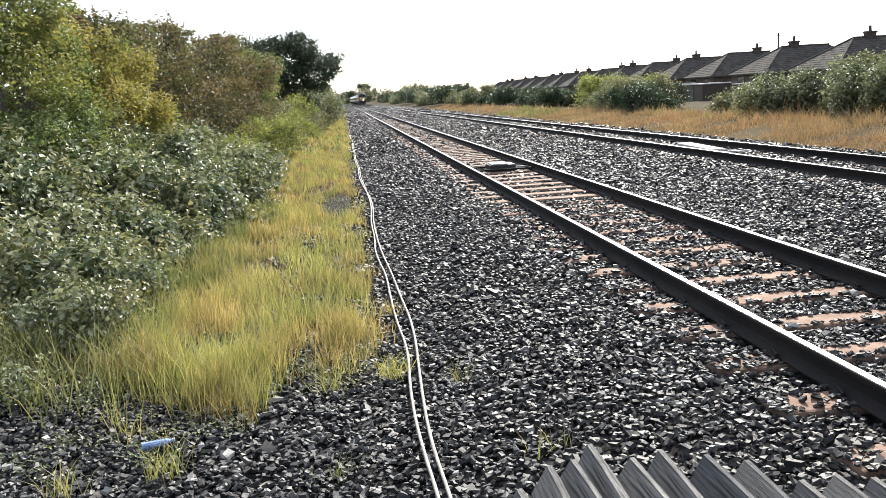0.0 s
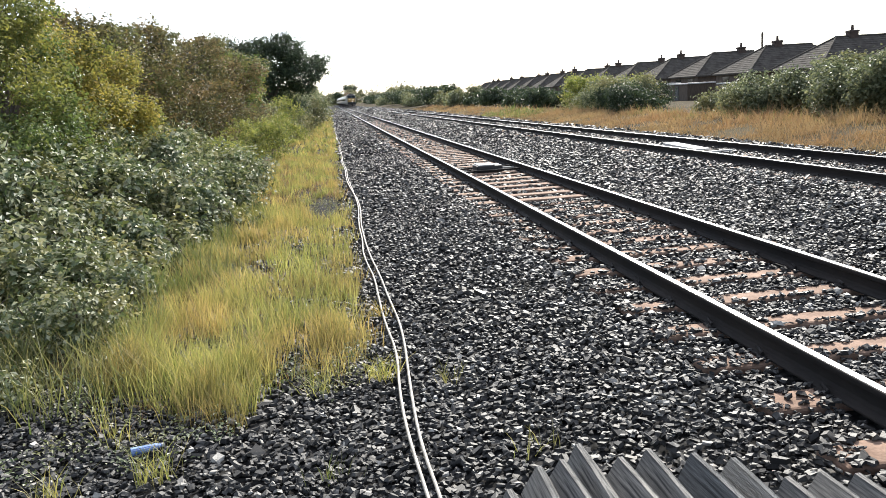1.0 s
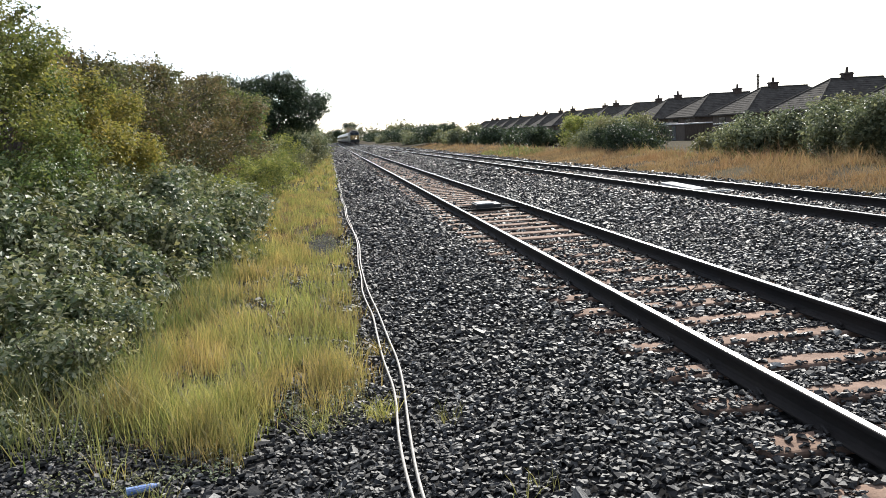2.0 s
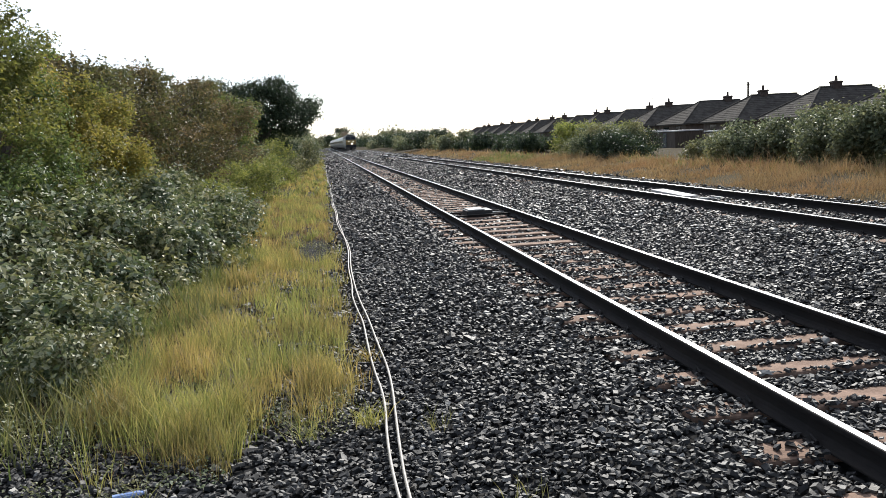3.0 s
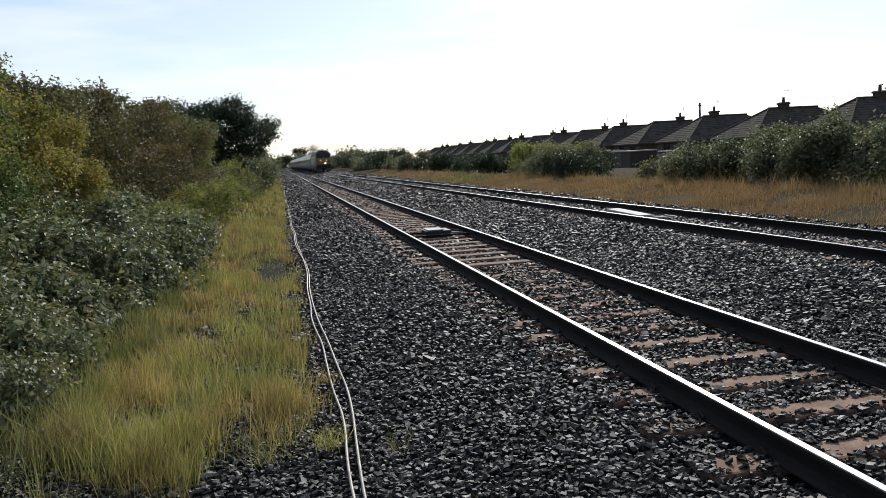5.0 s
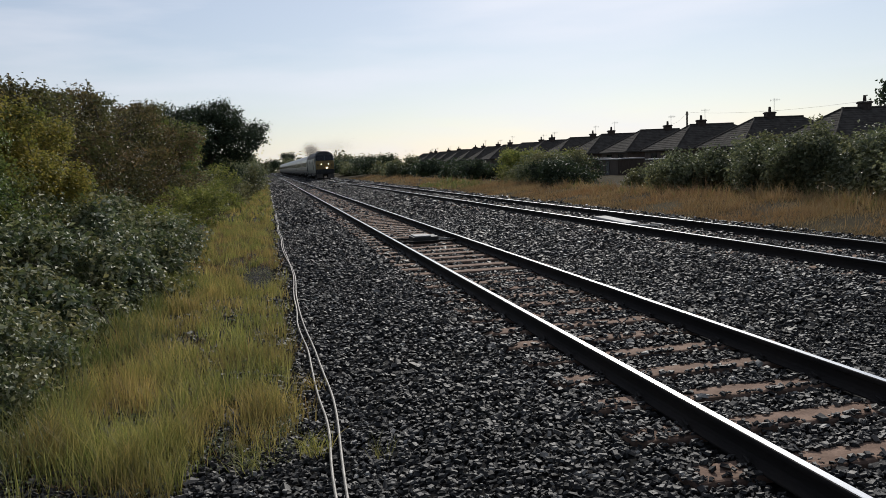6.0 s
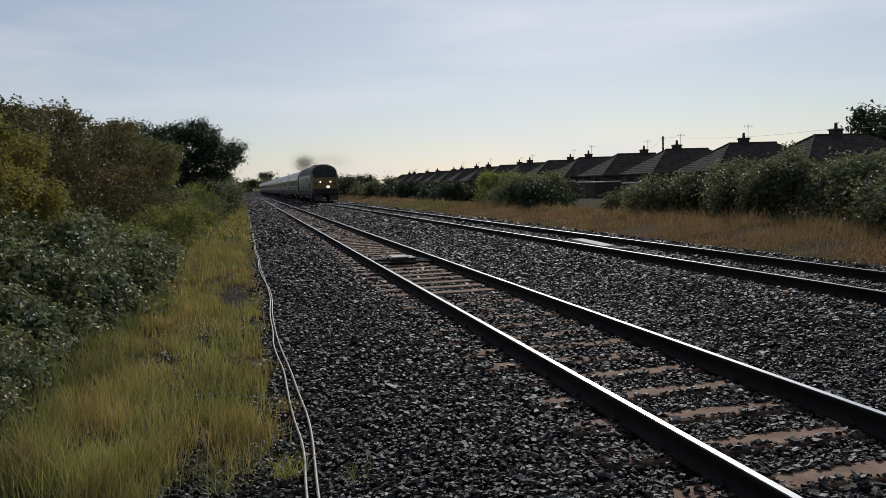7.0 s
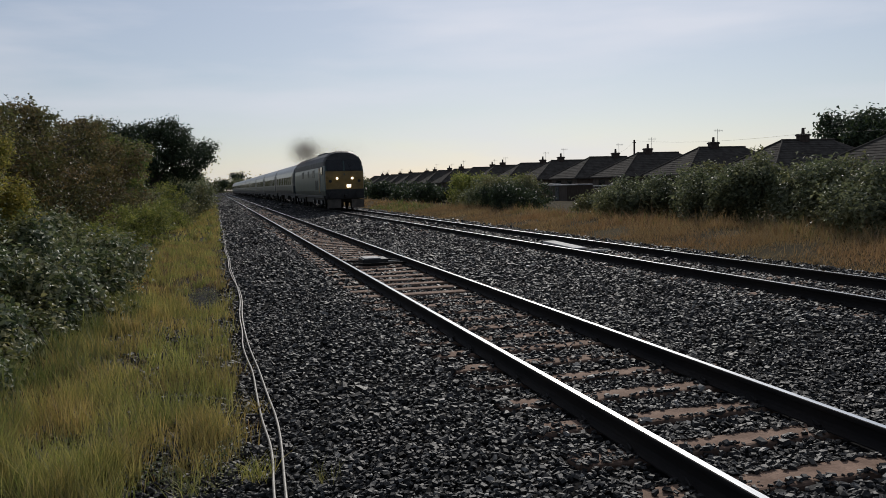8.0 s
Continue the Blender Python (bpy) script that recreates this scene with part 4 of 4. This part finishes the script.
for x, y, w, l, h in ((36, 78, 3, 5, 1.6), (38, 90, 3, 4, 1.7), (37, 70.5, 2.4, 3, 1.45)):
    shed = thing("garden_shed", pose(x, y, -0.2), "low garden shed with pale flat roof", "shed", "sheds")
    part("wall", box(-w / 2 + .1, w / 2 - .1, -l / 2 + .1, l / 2 - .1, 0, h), M_WOOD, shed)
    part("roof", box(-w / 2, w / 2, -l / 2, l / 2, h + .004, h + .12, .01), M_PALE, shed, "pale flat roof")
    part("door", box(-w / 2 + .06, -w / 2 + .098, -.4, .4, 0.05, h - .1), M_TIMBER, shed)


# ---- the train ----
def half_section(w, floor, side, top, n=7):
    """Half of a coach's cross-section from the floor up to the roof's crown."""
    pts = [(w - 0.06, floor), (w, floor + 0.35), (w, side - 0.3), (w - 0.03, side)]
    for i in range(1, n + 1):
        a = i / n * math.pi / 2
        pts.append(((w - 0.03) * math.cos(a) ** 0.8 if i < n else 0.0, side + (top - side) * math.sin(a)))
    return pts


def loft(bm, rings):
    """Skins closed rings of points of equal count, and caps the ends."""
    vs = [[bm.verts.new(p) for p in r] for r in rings]
    n = len(vs[0])
    for a, b in zip(vs, vs[1:]):
        for i in range(n):
            bm.faces.new((a[i], a[(i + 1) % n], b[(i + 1) % n], b[i]))
    for r in (vs[0], vs[-1]):
        c = bm.verts.new(sum((v.co for v in r), Vector()) / n)
        for i in range(n):
            bm.faces.new((r[i], r[(i + 1) % n], c))
    bmesh.ops.recalc_face_normals(bm, faces=bm.faces)
    return bm


def closed(half):
    return half + [(-x, z) for x, z in reversed(half[:-1])]


def bogie(parent, y, axles, span):
    b = part("bogie", box(-1.1, 1.1, y - span / 2 - .5, y + span / 2 + .5, 0.5, 0.85, 0.04), M_BLACK, parent)
    for s in (-1, 1):
        part("side_frame", box(s * 1.12 - .07, s * 1.12 + .07, y - span / 2 - .55, y + span / 2 + .55, 0.38, 0.82, 0.05), M_BLACK, b)
    for i in range(axles):
        ya = y - span / 2 + span * i / (axles - 1)
        for s in (-1, 1):
            part("wheel", tube((s * .75 - .06, ya, .46), (s * .75 + .06, ya, .46), .46, .46, 20), M_RUST, b)
            part("axle_box", box(s * 1.2 - .1, s * 1.2 + .1, ya - .16, ya + .16, .34, .66, .03), M_RUST, b)


def locomotive():
    ob = thing("locomotive", pose(FAR_X, 50, FAR_Z + .16), "green diesel locomotive with yellow end and lit headlamps", "locomotive")
    L, W = 19.3, 1.35
    body_h = [(1.28, .95), (W, 1.25), (W, 2.55), (1.31, 2.9)]
    body = [(x, z) for x, z in body_h] + [(-x, z) for x, z in reversed(body_h)]
    def ring(sec, y, k, rake=0.0):
        return [(x * k, y + max(0, z - 2.2) * rake, z) for x, z in sec]
    part("body", loft(bmesh.new(), [ring(body, 0.0, .93, .32), ring(body, .12, .96, .3), ring(body, 1.1, 1, .02), ring(body, L - 1.1, 1), ring(body, L, .94)]), M_LOCO, ob, "green painted body")
    roof_h = [(1.31, 2.905), (1.29, 3.2), (1.12, 3.53), (.78, 3.78), (.42, 3.88), (0, 3.9)]
    def roof(y, k, rake=0.0, drop=0.0):
        return [(x * k, y + max(0, z - 2.2) * rake, z - drop * (z - 2.9)) for x, z in closed(roof_h)]
    part("roof", loft(bmesh.new(), [roof(.05, .92, .32, .1), roof(.16, .96, .34, .04), roof(.6, .995, .15, 0), roof(1.3, 1), roof(L - 1.2, 1), roof(L, .94, 0, .1)]), M_LROOF, ob, "grimy dark roof")
    part("roof_grille", box(-.55, .55, 5.0, 9.0, 3.8, 3.97, .04), M_BLACK, ob)
    part("exhaust_stack", box(-.25, .25, 10.0, 10.8, 3.84, 4.04, .03), M_BLACK, ob)
    part("yellow_end", loft(bmesh.new(), [[(-1.235, -.03, 1.38), (1.235, -.03, 1.38), (1.25, -.03, 2.2), (1.24, .07, 2.55), (-1.24, .07, 2.55), (-1.25, -.03, 2.2)], [(-1.25, .1, 1.38), (1.25, .1, 1.38), (1.265, .1, 2.2), (1.25, .2, 2.55), (-1.25, .2, 2.55), (-1.265, .1, 2.2)]]), M_YELLOW, ob, "yellow warning panel")
    for s in (-1, 1):
        a, b = sorted((s * .05, s * 1.14))
        z0, z1 = 2.63, 3.3
        f0, f1 = (max(0, z - 2.2) * .32 for z in (z0, z1))
        part("windscreen", loft(bmesh.new(), [[(a, f0 - .02, z0), (b, f0 - .02, z0), (b * .93, f1 - .02, z1), (a, f1 - .02, z1)], [(a, f0 + .08, z0), (b, f0 + .08, z0), (b * .93, f1 + .08, z1), (a, f1 + .08, z1)]]), M_GLASS, ob)
        part("windscreen_surround", loft(bmesh.new(), [[(a, f0 - .035, z0 - .07), (b, f0 - .035, z0 - .07), (b, f0 - .035, z0 - .01), (a, f0 - .035, z0 - .01)], [(a, f0 + .05, z0 - .07), (b, f0 + .05, z0 - .07), (b, f0 + .05, z0 - .01), (a, f0 + .05, z0 - .01)]]), M_BLACK, ob)
        part("headlight", tube((s * .5, -.075, 2.08), (s * .5, -.031, 2.08), .075, .075, 14), M_LAMP, ob, "lit round headlight")
        part("marker_light", tube((s * .95, -.06, 1.9), (s * .95, -.031, 1.9), .1, .1, 12), M_BLACK, ob)
        bf = part("buffer", tube((s * .87, -.62, 1.02), (s * .87, -.55, 1.02), .24, .24, 16), M_BLACK, ob)
        part("buffer_shank", tube((s * .87, -.55, 1.02), (s * .87, -.02, 1.02), .1, .13, 12), M_BLACK, bf)
        part("snow_plough", loft(bmesh.new(), [[(s * .35, -.45, .15), (s * 1.2, -.3, .15), (s * 1.2, -.3, .72), (s * .35, -.45, .72)], [(s * .35, -.35, .15), (s * 1.2, -.2, .15), (s * 1.2, -.2, .72), (s * .35, -.35, .72)]]), M_PLOUGH, ob, "grimy grey snowplough blade")
        part("cab_window", box(*sorted((s * 1.34, s * 1.365)), .75, 1.6, 2.35, 2.85, .008), M_GLASS, ob)
        part("window_frame", box(*sorted((s * 1.335, s * 1.372)), 1.6, 1.68, 2.3, 2.88, .006), M_PALE, ob, "pale cab window pillar")
        part("cab_door", box(*sorted((s * 1.34, s * 1.36)), 2.0, 2.6, 1.15, 2.8, .008), M_YELLOW if s < 0 else M_LOCO, ob)
        for y, w in ((4.9, 1.3), (8.2, .7), (11.6, 1.3)):
            g = part("side_grille", box(*sorted((s * 1.345, s * 1.36)), y, y + w, 2.2, 2.75, .006), M_LOCO, ob)
            for q in range(6):
                part("louvre", box(*sorted((s * 1.355, s * 1.375)), y + .05, y + w - .05, 2.25 + q * .08, 2.28 + q * .08), M_LROOF, g)
        for y in (1.8, 4.0, 6.2, L - 6.2, L - 4.0, L - 1.8):
            part("axle_cover", tube((s * 1.3, y, .5), (s * 1.33, y, .5), .13, .13, 12), M_PALE, ob, "pale painted axle cover")
        part("rain_gutter", box(*sorted((s * 1.31, s * 1.35)), 1.2, L - 1.2, 2.86, 2.9, .008), M_LROOF, ob)
        part("sole_bar", box(*sorted((s * 1.2, s * 1.34)), .6, L - .6, .8, .96, .01), M_BLACK, ob)
        part("handrail", tube((s * 1.38, 1.88, 1.2), (s * 1.38, 1.88, 2.5), .018), M_PALE, ob)
        part("wiper", tube((s * .5, .08, 2.6), (s * .3, .24, 3.1), .012), M_BLACK, ob)
    for y, w in ((3.1, .5), (4.0, .5)):
        part("body_panel", box(-1.366, -1.345, y, y + w, 1.35, 2.0, .006), M_LROOF, ob, "dark equipment panel")
    part("front_pillar", loft(bmesh.new(), [[(-.05, .02, 2.3), (.05, .02, 2.3), (.05, .32, 3.24), (-.05, .32, 3.24)], [(-.05, .12, 2.3), (.05, .12, 2.3), (.05, .42, 3.24), (-.05, .42, 3.24)]]), M_LOCO, ob)
    part("main_headlight", box(.12, .4, -.07, -.031, 1.48, 1.66, .03), M_LAMP, ob, "bright lit centre headlight")
    part("coupling_hook", box(-.08, .08, -.4, -.05, .86, 1.04, .02), M_BLACK, ob)
    part("buffer_beam", box(-1.26, 1.26, -.05, .1, .74, 1.375, .02), M_BLACK, ob)
    part("fuel_tank", box(-1.15, 1.15, 7.4, 11.8, .4, .94, .06), M_BLACK, ob)
    part("underframe", box(-1.2, 1.2, .5, L - .5, .86, .98, .02), M_BLACK, ob)
    bogie(ob, 4.0, 3, 4.4), bogie(ob, L - 4.0, 3, 4.4)
    return ob


def coach():
    ob = thing("coach", pose(FAR_X, 75, FAR_Z + .16), "pale railway coach with dark lower side and windows", "railway coach", "coaches")
    L, W = 19.9, 1.36
    low = [(1.26, 1.0), (W, 1.3), (W, 1.72)]
    up = [(W, 1.725), (W, 2.6), (1.3, 2.95)]
    rf = [(1.3, 2.955), (1.2, 3.2), (.95, 3.48), (.55, 3.7), (0, 3.78)]
    def skin(h, mirror=True):
        sec = closed(h) if h[-1][0] == 0 else h + [(-x, z) for x, z in reversed(h)]
        return loft(bmesh.new(), [[(x, y, z) for x, z in sec] for y in (0.0, L)])
    part("lower_body", skin(low), M_COACH2, ob, "dark blue lower side")
    part("upper_body", skin(up), M_COACH, ob, "pale upper side")
    part("roof", skin(rf), M_CROOF, ob, "grey roof")
    for s in (-1, 1):
        for q in range(8):
            part("window", box(*sorted((s * 1.35, s * 1.372)), 2.2 + q * 2.0, 3.5 + q * 2.0, 1.85, 2.55, .01), M_GLASS, ob)
        for y in (.5, L - 1.3):
            d = part("door", box(*sorted((s * 1.35, s * 1.376)), y, y + .8, 1.05, 2.85, .01), M_COACH, ob)
            part("door_window", box(*sorted((s * 1.377, s * 1.386)), y + .2, y + .6, 1.95, 2.6, .005), M_GLASS, d)
    part("underframe", box(-1.2, 1.2, .2, L - .2, .8, .998, .02), M_BLACK, ob)
    part("battery_box", box(-1.15, 1.15, 8, 11.5, .42, .798, .04), M_BLACK, ob)
    part("gangway", box(-.55, .55, -.22, L + .22, 1.05, 3.1, .05), M_BLACK, ob)
    bogie(ob, 2.8, 2, 2.6), bogie(ob, L - 2.8, 2, 2.6)
    return ob


loco = locomotive()
coaches = [coach()]
for i in range(1, 10):
    coaches.append(copy_thing(coaches[0], coaches[0].matrix_basis))

# exhaust: clouds of fine soot specks
M_SMOKE = surface("brown_soot", (0.3, 0.21, 0.15), (0.36, 0.26, 0.19), 2, 1.0, 0.0)


def smoke(n, sx, sz, r):
    c = rng.normal(0, 1, (n, 3)) * np.array([sx, sx, sz])
    speck = np.array([(1, 1, 1), (1, -1, -1), (-1, 1, -1), (-1, -1, 1)], float)
    V = (speck[None] * (r * rng.uniform(0.6, 1.3, (n, 1, 1))) + c[:, None, :]).reshape(-1, 3)
    F = (np.arange(n)[:, None, None] * 4 + np.array([(0, 1, 2), (0, 3, 1), (0, 2, 3), (1, 3, 2)])[None]).reshape(-1, 3)
    ob = new("exhaust_smoke", mesh_from("exhaust_smoke", V, F, [M_SMOKE]))
    return tagged(ob, "thin brown puff of diesel exhaust above the locomotive", "smoke", "exhaust", "stuff")


random.seed(21)
puff = smoke(70000, 0.64, 0.52, 0.0037)
trail = [smoke(7000, 1.8, 0.8, 0.0062) for _ in range(2)]


def motions():
    """The train runs in at a steady pace, and its exhaust follows."""
    SPEED, END = 29.7, 52.4
    def run(ob, dx, dy, dz, lift=0.0):
        ys = [(t, END + dy + SPEED * (8.0 - t)) for t in (0.0, 2.0, 4.0, 6.0, 8.0)]
        walk(ob, [(t, pose(far_x(y) + dx, y, FAR_Z + .16 + dz + lift * (t - 4) / 8, 0, 0, FAR_TURN)) for t, y in ys])
    run(loco, 0, 0, 0)
    for i, c in enumerate(coaches):
        run(c, 0, 19.3 + .9 + i * 20.6, 0)
    run(puff, -1.0, 13.0, 4.15, 0.5)
    # the older puffs drift aside and fall behind
    for i, p in enumerate(trail):
        walk(p, [(t, pose(far_x(END + 40 + 28.5 * (8.0 - t)) + 2.5 + 2.5 * i + 0.2 * t, END + 18 + 6 * i + 28.5 * (8.0 - t) + 22, FAR_Z + 5.0 + 0.4 * i + 0.05 * t)) for t in (0.0, 2.0, 4.0, 6.0, 8.0)])


motions()
